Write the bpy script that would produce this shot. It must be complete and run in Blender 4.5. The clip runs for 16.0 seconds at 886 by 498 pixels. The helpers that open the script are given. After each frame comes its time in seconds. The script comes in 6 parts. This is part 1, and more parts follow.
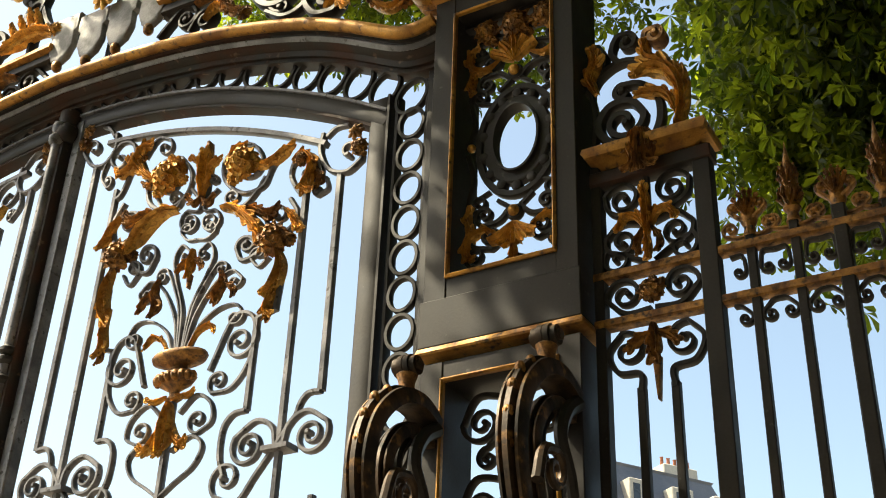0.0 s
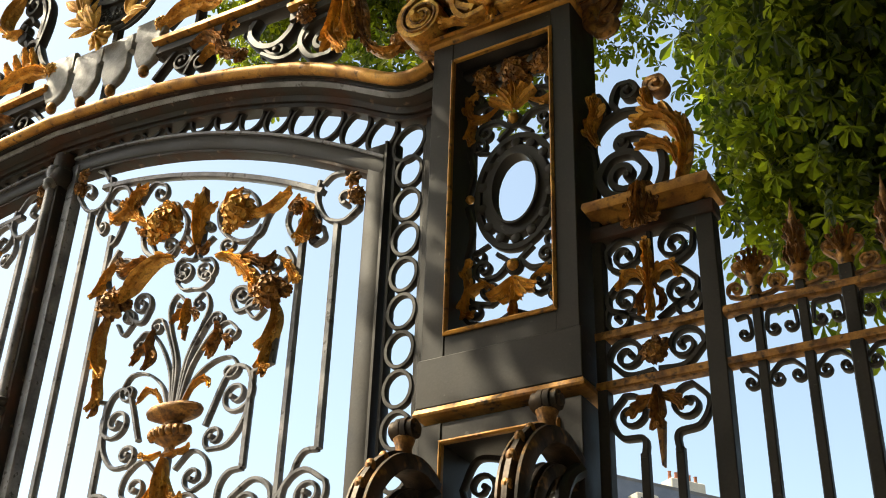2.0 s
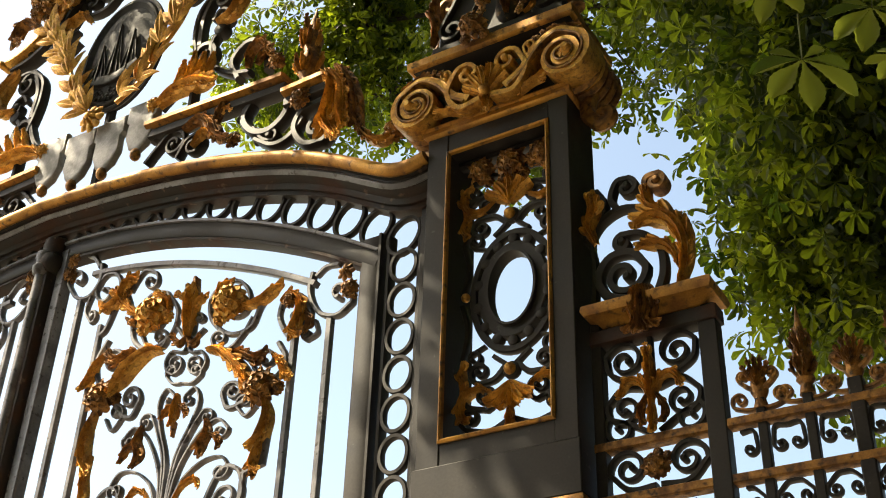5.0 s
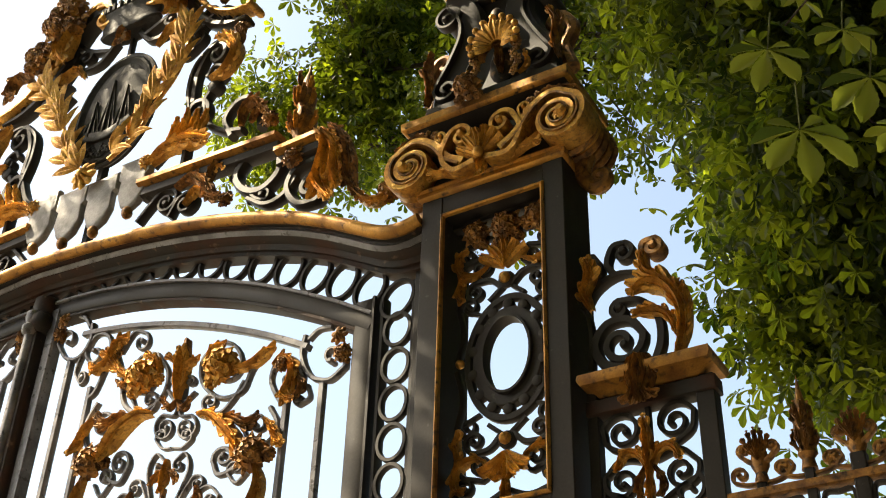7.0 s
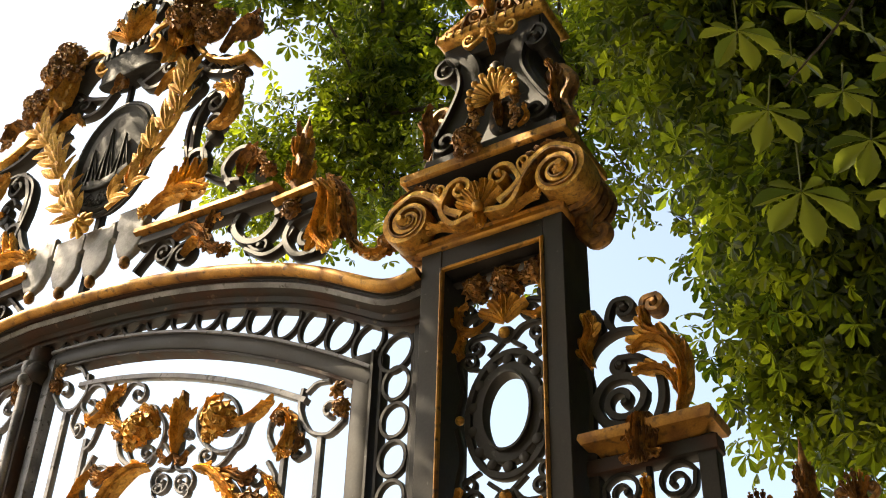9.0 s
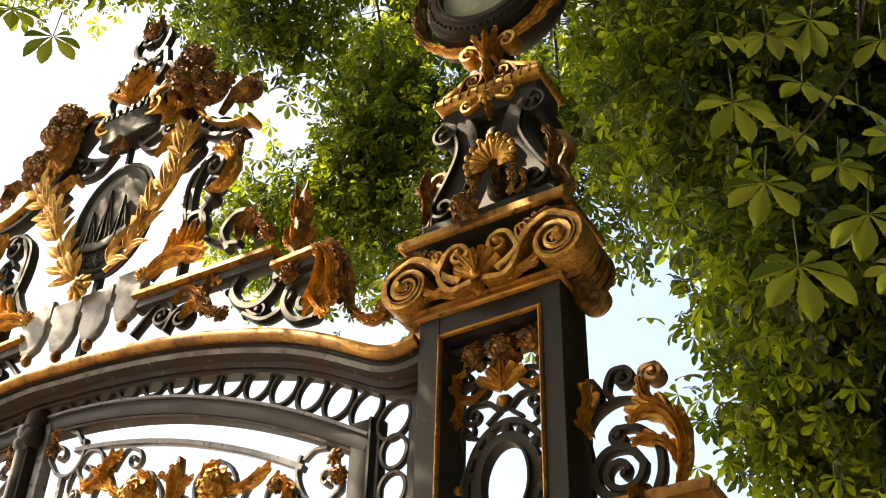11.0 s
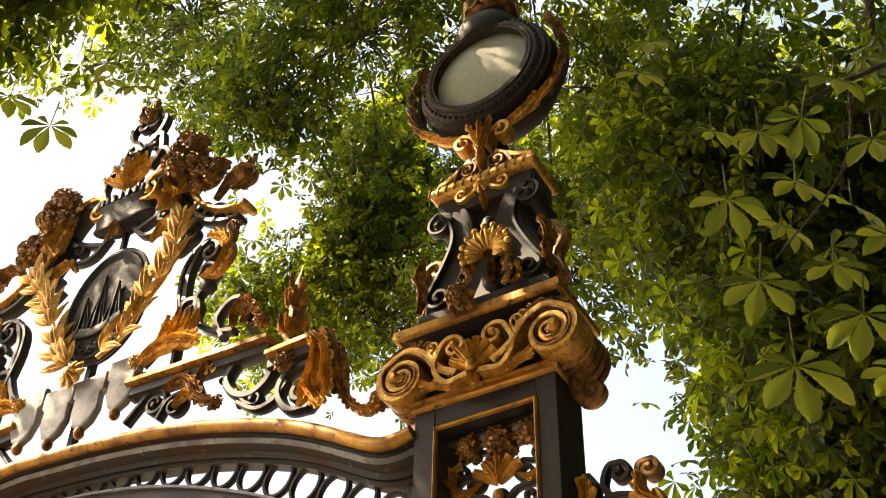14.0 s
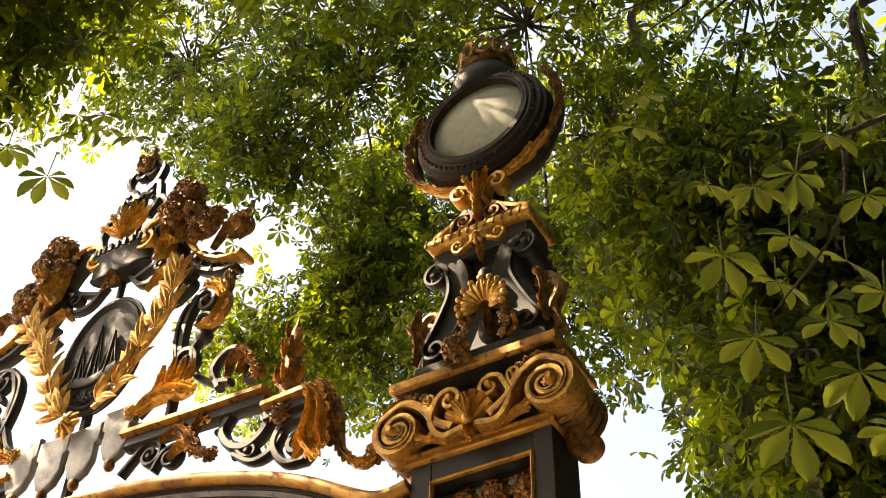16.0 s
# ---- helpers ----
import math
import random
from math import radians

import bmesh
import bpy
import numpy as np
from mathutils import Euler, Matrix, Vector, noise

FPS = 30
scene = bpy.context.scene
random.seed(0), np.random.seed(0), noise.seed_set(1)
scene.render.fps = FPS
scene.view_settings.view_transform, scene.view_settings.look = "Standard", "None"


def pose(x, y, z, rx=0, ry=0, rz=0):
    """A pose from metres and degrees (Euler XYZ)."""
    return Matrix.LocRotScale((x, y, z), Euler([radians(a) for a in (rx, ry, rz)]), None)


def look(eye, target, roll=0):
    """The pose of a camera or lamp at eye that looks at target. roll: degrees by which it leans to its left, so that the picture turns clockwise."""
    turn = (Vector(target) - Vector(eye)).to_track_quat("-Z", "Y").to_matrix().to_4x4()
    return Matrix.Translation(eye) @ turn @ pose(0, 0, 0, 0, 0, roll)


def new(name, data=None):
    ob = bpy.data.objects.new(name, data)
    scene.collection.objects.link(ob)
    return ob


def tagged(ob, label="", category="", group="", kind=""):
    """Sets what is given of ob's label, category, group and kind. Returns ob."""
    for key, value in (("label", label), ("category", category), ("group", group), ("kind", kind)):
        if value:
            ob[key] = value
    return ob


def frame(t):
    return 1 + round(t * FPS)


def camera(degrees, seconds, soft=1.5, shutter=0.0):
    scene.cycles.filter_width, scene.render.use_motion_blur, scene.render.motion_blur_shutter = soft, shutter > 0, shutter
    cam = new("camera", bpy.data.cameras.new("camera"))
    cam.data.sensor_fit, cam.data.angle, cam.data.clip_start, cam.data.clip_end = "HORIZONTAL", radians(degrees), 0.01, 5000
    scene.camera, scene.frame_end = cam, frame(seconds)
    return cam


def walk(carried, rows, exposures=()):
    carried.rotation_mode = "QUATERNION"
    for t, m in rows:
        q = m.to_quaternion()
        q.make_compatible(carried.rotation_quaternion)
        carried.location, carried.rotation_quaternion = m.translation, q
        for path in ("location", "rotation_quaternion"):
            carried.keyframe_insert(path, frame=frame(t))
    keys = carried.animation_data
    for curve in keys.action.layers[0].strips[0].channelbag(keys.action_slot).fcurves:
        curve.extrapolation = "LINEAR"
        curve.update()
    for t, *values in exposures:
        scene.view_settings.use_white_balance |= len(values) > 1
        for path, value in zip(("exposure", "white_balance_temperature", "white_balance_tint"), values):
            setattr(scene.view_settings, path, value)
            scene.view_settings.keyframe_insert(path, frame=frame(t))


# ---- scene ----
cam = camera(40.0, 16.0, soft=1.0)
EXPOSURES = [(0.0, 1.2, 7800, 2), (4.0, 1.3, 8000, 4), (8.0, 1.5, 8350, 7), (11.0, 1.8, 8800, 10), (16.0, 1.92, 9300, 14)]
PATH = [
    (0, (2.145, -4.026, 1.175), (1.253, -2.546, 2.182), 2.2),
    (0.5, (2.155, -4.02, 1.237), (1.259, -2.542, 2.245), 2.1),
    (1, (2.156, -4.013, 1.287), (1.261, -2.54, 2.299), 2.1),
    (1.5, (2.16, -4.002, 1.348), (1.264, -2.533, 2.368), 2.1),
    (2, (2.166, -4.005, 1.405), (1.27, -2.539, 2.428), 2.0),
    (2.5, (2.168, -4.002, 1.467), (1.272, -2.54, 2.497), 1.9),
    (3, (2.175, -3.99, 1.513), (1.28, -2.536, 2.554), 2.0),
    (3.5, (2.179, -3.986, 1.574), (1.285, -2.537, 2.623), 2.0),
    (4, (2.188, -3.99, 1.622), (1.295, -2.547, 2.68), 2.0),
    (6.5, (2.198, -3.962, 1.818), (1.328, -2.556, 2.944), 1.8),
    (7, (2.204, -3.963, 1.851), (1.338, -2.565, 2.988), 1.8),
    (7.5, (2.197, -3.965, 1.876), (1.339, -2.573, 3.028), 1.7),
    (8, (2.195, -3.968, 1.897), (1.342, -2.583, 3.06), 1.7),
    (8.5, (2.199, -3.986, 1.916), (1.351, -2.607, 3.089), 1.7),
    (11, (2.235, -4.04, 2.01), (1.415, -2.71, 3.257), 1.7),
    (11.5, (2.245, -4.049, 2.029), (1.434, -2.731, 3.296), 1.6),
    (12, (2.244, -4.063, 2.038), (1.443, -2.755, 3.322), 1.5),
    (12.5, (2.25, -4.076, 2.053), (1.457, -2.779, 3.352), 1.5),
    (13, (2.247, -4.096, 2.058), (1.462, -2.806, 3.37), 1.4),
    (13.5, (2.249, -4.101, 2.073), (1.471, -2.82, 3.397), 1.4),
    (14, (2.255, -4.107, 2.082), (1.482, -2.835, 3.418), 1.4),
    (14.5, (2.268, -4.119, 2.095), (1.5, -2.857, 3.443), 1.4),
    (15, (2.271, -4.135, 2.1), (1.511, -2.881, 3.46), 1.3),
    (15.5, (2.279, -4.137, 2.11), (1.525, -2.894, 3.484), 1.3),
    (16, (2.283, -4.137, 2.125), (1.535, -2.903, 3.509), 1.3),
]
walk(cam, [(t, look(eye, target, roll)) for t, eye, target, roll in PATH],
     exposures=EXPOSURES)

# ---- light ----
SUN_TO = Vector((-0.58, -0.27, 0.77)).normalized()      # from the gate towards the sun
world = bpy.data.worlds.new("sky")
scene.world = world
world.use_nodes = True
wt = world.node_tree
sky = wt.nodes.new("ShaderNodeTexSky")
sky.sky_type, sky.sun_disc = "NISHITA", False
sky.sun_elevation = math.asin(SUN_TO.z)
sky.sun_rotation = math.atan2(SUN_TO.x, SUN_TO.y)
sky.air_density, sky.dust_density, sky.ozone_density = 1.0, 2.0, 0.3
wt.nodes["Background"].inputs["Strength"].default_value = 0.15
wt.links.new(sky.outputs[0], wt.nodes["Background"].inputs["Color"])
sun = new("sun", bpy.data.lights.new("sun", "SUN"))
sun.data.energy, sun.data.angle, sun.data.color = 4.8, radians(0.5), (1.0, 0.93, 0.82)
sun.matrix_world = look(SUN_TO * 50, (0, 0, 0))


# ---- materials ----
def material(name, base, rough=0.5, metal=0.0, second=None, scale=8.0, amount=(0.45, 0.65), fine=60.0, bump=0.15,
             third=None, third_scale=30.0, third_amount=(0.62, 0.68), dist=0.004, rough2=None, per_object=0.0, spec=0.5):
    m = bpy.data.materials.new(name)
    m.use_nodes = True
    nt = m.node_tree
    n, l = nt.nodes, nt.links
    bsdf = n["Principled BSDF"]
    co = n.new("ShaderNodeTexCoord")
    big = n.new("ShaderNodeTexNoise")
    big.inputs["Scale"].default_value, big.inputs["Detail"].default_value = scale, 6
    small = n.new("ShaderNodeTexNoise")
    small.inputs["Scale"].default_value, small.inputs["Detail"].default_value = fine, 5
    l.new(co.outputs["Object"], big.inputs["Vector"])
    l.new(co.outputs["Object"], small.inputs["Vector"])

    def ramp(src, lo, hi):
        r = n.new("ShaderNodeMapRange")
        r.inputs["From Min"].default_value, r.inputs["From Max"].default_value = lo, hi
        l.new(src, r.inputs["Value"])
        return r.outputs["Result"]

    def mix(fac, a, b):
        x = n.new("ShaderNodeMix")
        x.data_type = "RGBA"
        l.new(fac, x.inputs["Factor"])
        for value, slot in ((a, 6), (b, 7)):
            if isinstance(value, tuple):
                x.inputs[slot].default_value = (*value, 1)
            else:
                l.new(value, x.inputs[slot])
        return x.outputs[2]

    second = second or tuple(c * 0.6 for c in base)
    f = ramp(big.outputs["Fac"], *amount)
    colour = mix(f, base, second)
    grain = ramp(small.outputs["Fac"], 0.3, 0.75)
    colour = mix(grain, colour, mix(f, tuple(c * 0.72 for c in base), tuple(c * 0.75 for c in second)))
    if third:
        spot = n.new("ShaderNodeTexNoise")
        spot.inputs["Scale"].default_value, spot.inputs["Detail"].default_value = third_scale, 8
        l.new(co.outputs["Object"], spot.inputs["Vector"])
        colour = mix(ramp(spot.outputs["Fac"], *third_amount), colour, third)
    if per_object:
        info = n.new("ShaderNodeObjectInfo")
        hsv = n.new("ShaderNodeHueSaturation")
        l.new(colour, hsv.inputs["Color"])
        r = n.new("ShaderNodeMapRange")
        r.inputs["To Min"].default_value, r.inputs["To Max"].default_value = 1 - per_object, 1 + per_object
        l.new(info.outputs["Random"], r.inputs["Value"])
        l.new(r.outputs["Result"], hsv.inputs["Value"])
        colour = hsv.outputs["Color"]
    l.new(colour, bsdf.inputs["Base Color"])
    rr = n.new("ShaderNodeMapRange")
    rr.inputs["To Min"].default_value = rough
    rr.inputs["To Max"].default_value = rough2 if rough2 is not None else min(1, rough + 0.2)
    l.new(f, rr.inputs["Value"])
    l.new(rr.outputs["Result"], bsdf.inputs["Roughness"])
    bsdf.inputs["Metallic"].default_value = metal
    bsdf.inputs["Specular IOR Level"].default_value = spec
    b = n.new("ShaderNodeBump")
    b.inputs["Strength"].default_value, b.inputs["Distance"].default_value = bump, dist
    l.new(small.outputs["Fac"], b.inputs["Height"])
    l.new(b.outputs["Normal"], bsdf.inputs["Normal"])
    return m


def leaf_material(name, lit, deep, through_colour, fac):
    m = bpy.data.materials.new(name)
    m.use_nodes = True
    n, l = m.node_tree.nodes, m.node_tree.links
    bsdf, out = n["Principled BSDF"], n["Material Output"]
    geo = n.new("ShaderNodeNewGeometry")
    x = n.new("ShaderNodeMix")
    x.data_type = "RGBA"
    x.inputs[6].default_value, x.inputs[7].default_value = (*lit, 1), (*deep, 1)
    l.new(geo.outputs["Random Per Island"], x.inputs["Factor"])
    noise_t = n.new("ShaderNodeTexNoise")
    noise_t.inputs["Scale"].default_value = 40
    y = n.new("ShaderNodeMix")
    y.data_type, y.blend_type = "RGBA", "MULTIPLY"
    y.inputs["Factor"].default_value = 0.45
    l.new(x.outputs[2], y.inputs[6])
    l.new(noise_t.outputs["Color"], y.inputs[7])
    l.new(y.outputs[2], bsdf.inputs["Base Color"])
    bsdf.inputs["Roughness"].default_value = 0.5
    bsdf.inputs["Specular IOR Level"].default_value = 0.22
    tr = n.new("ShaderNodeBsdfTranslucent")
    # wide per-leaf spread puts bright highlights and dark masses into the colour
    glow = n.new("ShaderNodeMix")
    glow.data_type = "RGBA"
    glow.inputs[6].default_value = (*[min(1, c * 1.5) for c in through_colour], 1)
    glow.inputs[7].default_value = (through_colour[0] * 0.22, through_colour[1] * 0.34, through_colour[2] * 0.4, 1)
    l.new(geo.outputs["Random Per Island"], glow.inputs["Factor"])
    l.new(glow.outputs[2], tr.inputs["Color"])
    mx = n.new("ShaderNodeMixShader")
    mx.inputs["Fac"].default_value = fac
    l.new(bsdf.outputs[0], mx.inputs[1])
    l.new(tr.outputs[0], mx.inputs[2])
    l.new(mx.outputs[0], out.inputs["Surface"])
    return m


IRON = material("painted_iron", (0.026, 0.0235, 0.0235), 0.45, 0.0, (0.041, 0.035, 0.032), 5, (0.4, 0.7), 90, 0.10, spec=0.3,
                third=(0.07, 0.066, 0.062), third_scale=22, third_amount=(0.68, 0.73))
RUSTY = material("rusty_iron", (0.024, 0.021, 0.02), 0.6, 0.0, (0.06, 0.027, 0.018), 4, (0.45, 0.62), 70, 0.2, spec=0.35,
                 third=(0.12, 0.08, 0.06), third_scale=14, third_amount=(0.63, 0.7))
# Dark paint lightened for sun glare, bluish for sky sheen; the patches are wear.
SUNLIT = material("sunlit_worn_iron", (0.10, 0.10, 0.112), 0.3, 0.0, (0.25, 0.245, 0.265), 6, (0.4, 0.65), 80, 0.15,
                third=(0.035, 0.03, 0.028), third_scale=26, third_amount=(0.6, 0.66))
GILT = material("gilding", (0.86, 0.49, 0.125), 0.32, 0.66, (0.55, 0.26, 0.06), 14, (0.36, 0.64), 150, 0.7,
                third=(0.22, 0.10, 0.04), third_scale=48, third_amount=(0.5, 0.74), rough2=0.52)
DULL = material("tarnished_gilding", (0.52, 0.25, 0.065), 0.42, 0.45, (0.19, 0.088, 0.036), 16, (0.36, 0.62), 130, 0.6,
                third=(0.06, 0.035, 0.022), third_scale=40, third_amount=(0.48, 0.7), rough2=0.65)
PLATE = material("cast_plaque", (0.03, 0.03, 0.031), 0.62, 0.0, (0.055, 0.055, 0.055), 14, (0.45, 0.6), 60, 0.8, spec=0.22)
BRONZE = material("dark_bronze", (0.085, 0.048, 0.024), 0.5, 0.3, (0.016, 0.012, 0.01), 10, (0.4, 0.62), 90, 0.3,
                  third=(0.3, 0.15, 0.045), third_scale=16, third_amount=(0.6, 0.72))
ROLLED = material("worn_gilding", (0.66, 0.33, 0.07), 0.38, 0.5, (0.26, 0.115, 0.035), 5, (0.38, 0.66), 120, 0.3,
                  third=(0.06, 0.038, 0.028), third_scale=24, third_amount=(0.54, 0.7), rough2=0.65)
# Iron of the tongues, its base colour paled to look overexposed by the sun.
PALE = material("glare_iron", (0.34, 0.33, 0.32), 0.45, 0, (0.2, 0.195, 0.19), 9, (0.45, 0.65), 70, 0.4)
BARK = material("bark", (0.11, 0.085, 0.065), 0.9, 0, (0.06, 0.045, 0.035), 12, (0.4, 0.6), 50, 0.9, dist=0.02)
GRAVEL = material("gravel", (0.23, 0.20, 0.165), 0.95, 0, (0.165, 0.145, 0.115), 0.6, (0.4, 0.6), 90, 0.6, dist=0.01)
STONE = material("limestone", (0.62, 0.57, 0.48), 0.9, 0, (0.5, 0.46, 0.39), 0.8, (0.4, 0.65), 12, 0.3)
SLATE = material("slate_roof", (0.12, 0.135, 0.165), 0.6, 0, (0.17, 0.18, 0.21), 0.9, (0.4, 0.65), 14, 0.3)
CLAY = material("clay_pot", (0.42, 0.16, 0.09), 0.85, 0, None, 3, (0.4, 0.6), 20, 0.3)
GLASS_DARK = material("window_glass", (0.05, 0.06, 0.075), 0.08, 0, None, 2, (0.4, 0.6), 3, 0.0)
GLOBE = material("milk_glass", (0.50, 0.51, 0.43), 0.5, 0, (0.42, 0.43, 0.35), 3, (0.35, 0.7), 30, 0.05, rough2=0.6, spec=0.25)
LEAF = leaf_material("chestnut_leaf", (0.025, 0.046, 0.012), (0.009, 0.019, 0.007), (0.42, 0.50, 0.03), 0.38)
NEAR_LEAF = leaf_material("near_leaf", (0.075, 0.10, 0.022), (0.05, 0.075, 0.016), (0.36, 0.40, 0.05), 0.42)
STALK = material("stalk", (0.2, 0.22, 0.07), 0.6, 0, None, 20, (0.4, 0.6), 60, 0.2)


# ---- shaping tools ----
def thing(name, label, category, at=(0, 0, 0), group="", kind=""):
    ob = new(name)
    ob.empty_display_size = 0.1
    ob.location = at
    return tagged(ob, label, category, group, kind)


def curve(pts, n=10):
    """Smooth line through points of any dimension."""
    p = [np.array(q, float) for q in pts]
    if len(p) < 3:
        return [p[0] + (p[1] - p[0]) * i / n for i in range(n + 1)]
    p = [2 * p[0] - p[1]] + p + [2 * p[-1] - p[-2]]
    out = []
    for i in range(1, len(p) - 2):
        a, b, c, d = p[i - 1:i + 3]
        for k in range(n):
            u = k / n
            out.append(0.5 * (2 * b + (c - a) * u + (2 * a - 5 * b + 4 * c - d) * u * u + (3 * b - a - 3 * c + d) * u ** 3))
    out.append(p[-2])
    return out


def volute(start, centre, turns, n=None, inner=0.2):
    s, c = np.array(start, float), np.array(centre, float)
    r0, a0 = np.hypot(*(s - c)), math.atan2(*(s - c)[::-1])
    n = n or max(10, int(abs(turns) * 20))
    out = []
    for i in range(1, n + 1):
        u = i / n
        r, a = r0 * (1 - (1 - inner) * u ** 0.9), a0 + turns * 2 * math.pi * u
        out.append(c + r * np.array((math.cos(a), math.sin(a))))
    return out


def scroll(pts, end=None, start=None, n=8):
    """A line through pts that rolls up into volutes: end, start = (centre x, z, signed turns)."""
    line = curve(pts, n)
    if end:
        line = line + volute(line[-1], end[:2], end[2])
    if start:
        line = volute(line[0], start[:2], start[2])[::-1] + line
    return line


class Geo:
    """Gathers faces for one mesh. at: a function that carries (x, z) of a drawn panel to the world's x, z."""

    def __init__(self, at=None):
        self.v, self.f, self.at = [], [], at or (lambda x, z: (x, z))

    def add(self, verts, faces):
        o = len(self.v)
        self.v += [tuple(map(float, q)) for q in verts]
        self.f += [tuple(i + o for i in q) for q in faces]
        return self

    def loops(self, rings, closed=True, caps=True):
        k = len(rings[0])
        verts = [q for r in rings for q in r]
        faces = []
        for i in range(len(rings) - 1):
            for j in range(k if closed else k - 1):
                a, b = i * k + j, i * k + (j + 1) % k
                faces.append((a, b, b + k, a + k))
        if caps and closed:
            faces.append(tuple(range(k))[::-1])
            faces.append(tuple(len(verts) - k + j for j in range(k)))
        return self.add(verts, faces)

    made = 0

    def bar(self, line, w, d, y, taper=(1, 1), eye=0.0, round_=False):
        """A bar of width w in the panel and depth d that follows line, a list of (x, z)."""
        Geo.made += 1
        d *= 1 + 0.013 * (Geo.made % 8)                 # crossing bars never lie quite flush
        p = [np.array(self.at(*q), float) for q in line]
        keep = [p[0]]
        for q in p[1:]:
            if np.hypot(*(q - keep[-1])) > 1e-4:
                keep.append(q)
        p = keep
        if len(p) < 2:
            return self
        rings, m = [], len(p) - 1
        for i, q in enumerate(p):
            t = p[min(i + 1, m)] - p[max(i - 1, 0)]
            t = t / (np.hypot(*t) or 1)
            nx, nz = -t[1], t[0]
            k = taper[0] + (taper[1] - taper[0]) * i / m
            a, b = w / 2 * k, d / 2
            c = 0.55 if round_ else 0.78
            sec = [(a, -b * c), (a, b * c), (a * c, b), (-a * c, b), (-a, b * c), (-a, -b * c), (-a * c, -b), (a * c, -b)]
            rings.append([(q[0] + nx * s, y + e, q[1] + nz * s) for s, e in sec])
        self.loops(rings)
        if eye:
            self.drum(p[-1][0], p[-1][1], y, eye, d * 1.15)
        return self

    def drum(self, x, z, y, r, d, n=12):
        prof = ((0.55, -0.62), (0.9, -0.5), (1, -0.3), (1, 0.3), (0.9, 0.5), (0.55, 0.62))
        return self.loops([[(x + r * k * math.cos(2 * math.pi * j / n), y + d * e, z + r * k * math.sin(2 * math.pi * j / n))
                            for j in range(n)] for k, e in prof])

    def ball(self, x, y, z, r, rz=None, ry=None, n=12, m=8):
        rz, ry = rz or r, ry or r
        return self.loops([[(x + r * math.sin(math.pi * i / m) * math.cos(2 * math.pi * j / n),
                             y + ry * math.sin(math.pi * i / m) * math.sin(2 * math.pi * j / n),
                             z + rz * math.cos(math.pi * i / m)) for j in range(n)] for i in range(m + 1)])

    def lathe(self, x, y, prof, n=24, flutes=0, depth=0.0, squash=1.0):
        """Turned about a vertical axis; prof: (radius, z)."""
        rings = []
        for r, z in prof:
            rings.append([(x + r * (1 - depth * abs(math.sin(flutes * math.pi * j / n)) if flutes else r) * math.cos(2 * math.pi * j / n)
                           if flutes else x + r * math.cos(2 * math.pi * j / n),
                           y + squash * r * (1 - depth * abs(math.sin(flutes * math.pi * j / n)) if flutes else 1) * math.sin(2 * math.pi * j / n), z)
                          for j in range(n)])
        return self.loops(rings)

    def box(self, x0, x1, y0, y1, z0, z1, c=0.004):
        c = min(c, (x1 - x0) / 3, (y1 - y0) / 3, (z1 - z0) / 3)
        def ring(ix, iy, z):
            a, b, e, g = x0 + ix, x1 - ix, y0 + iy, y1 - iy
            return [(a + c, e, z), (b - c, e, z), (b, e + c, z), (b, g - c, z), (b - c, g, z), (a + c, g, z), (a, g - c, z), (a, e + c, z)]
        return self.loops([ring(c, c, z0), ring(0, 0, z0 + c), ring(0, 0, z1 - c), ring(c, c, z1)])

    def mould(self, x0, x1, y0, y1, prof):
        """A moulding round a rectangle in plan; prof: (how far out, z), from below to above."""
        return self.loops([[(x0 - o, y0 - o, z), (x1 + o, y0 - o, z), (x1 + o, y1 + o, z), (x0 - o, y1 + o, z)] for o, z in prof])

    def picture(self, x0, x1, z0, z1, prof):
        """A frame round an opening in an upright wall; prof: closed (how far outside the opening, y)."""
        rings = []
        for cx, cz, sx, sz in ((x0, z0, -1, -1), (x1, z0, 1, -1), (x1, z1, 1, 1), (x0, z1, -1, 1), (x0, z0, -1, -1)):
            rings.append([(cx + sx * o, y, cz + sz * o) for o, y in prof])
        return self.loops(rings, caps=False)

    def sweep(self, line, prof):
        """prof: closed list of (y, height across the line)."""
        m, rings = len(line) - 1, []
        for i, q in enumerate(line):
            t = np.array(line[min(i + 1, m)]) - np.array(line[max(i - 1, 0)])
            t = t / np.hypot(*t)
            rings.append([(q[0] - t[1] * h, y, q[1] + t[0] * h) for y, h in prof])
        return self.loops(rings)

    def tube(self, line, r0, r1, n=8, jitter=0.0):
        p = [Vector(q) for q in line]
        m, rings = len(p) - 1, []
        for i, q in enumerate(p):
            t = (p[min(i + 1, m)] - p[max(i - 1, 0)]).normalized()
            a = t.orthogonal().normalized()
            if i:
                a = (last - t * last.dot(t)).normalized()
            last = a
            b = t.cross(a)
            r = r0 + (r1 - r0) * i / m
            rings.append([q + (a * math.cos(2 * math.pi * j / n) + b * math.sin(2 * math.pi * j / n)) * r *
                          (1 + jitter * noise.noise(q * 3 + Vector((j, 0, 0)))) for j in range(n)])
        return self.loops(rings)

    def acanthus(self, pts, width, y, bulge=0.3, curl=0.6, lobes=4, tip=0.25, n=26, m=10, root=0.35):
        """A carved leaf that follows pts: a fluted midrib strip with pairs of curling lobes, and a tip that rolls forward (to lower y)."""
        line = curve(pts, 8)
        plain = n < 20
        n = n if plain else lobes * 5
        pos = [i * (len(line) - 1) / n for i in range(n + 1)]
        line = [np.array(self.at(*(line[int(q)] + (line[min(int(q) + 1, len(line) - 1)] - line[int(q)]) * (q - int(q)))), float) for q in pos]

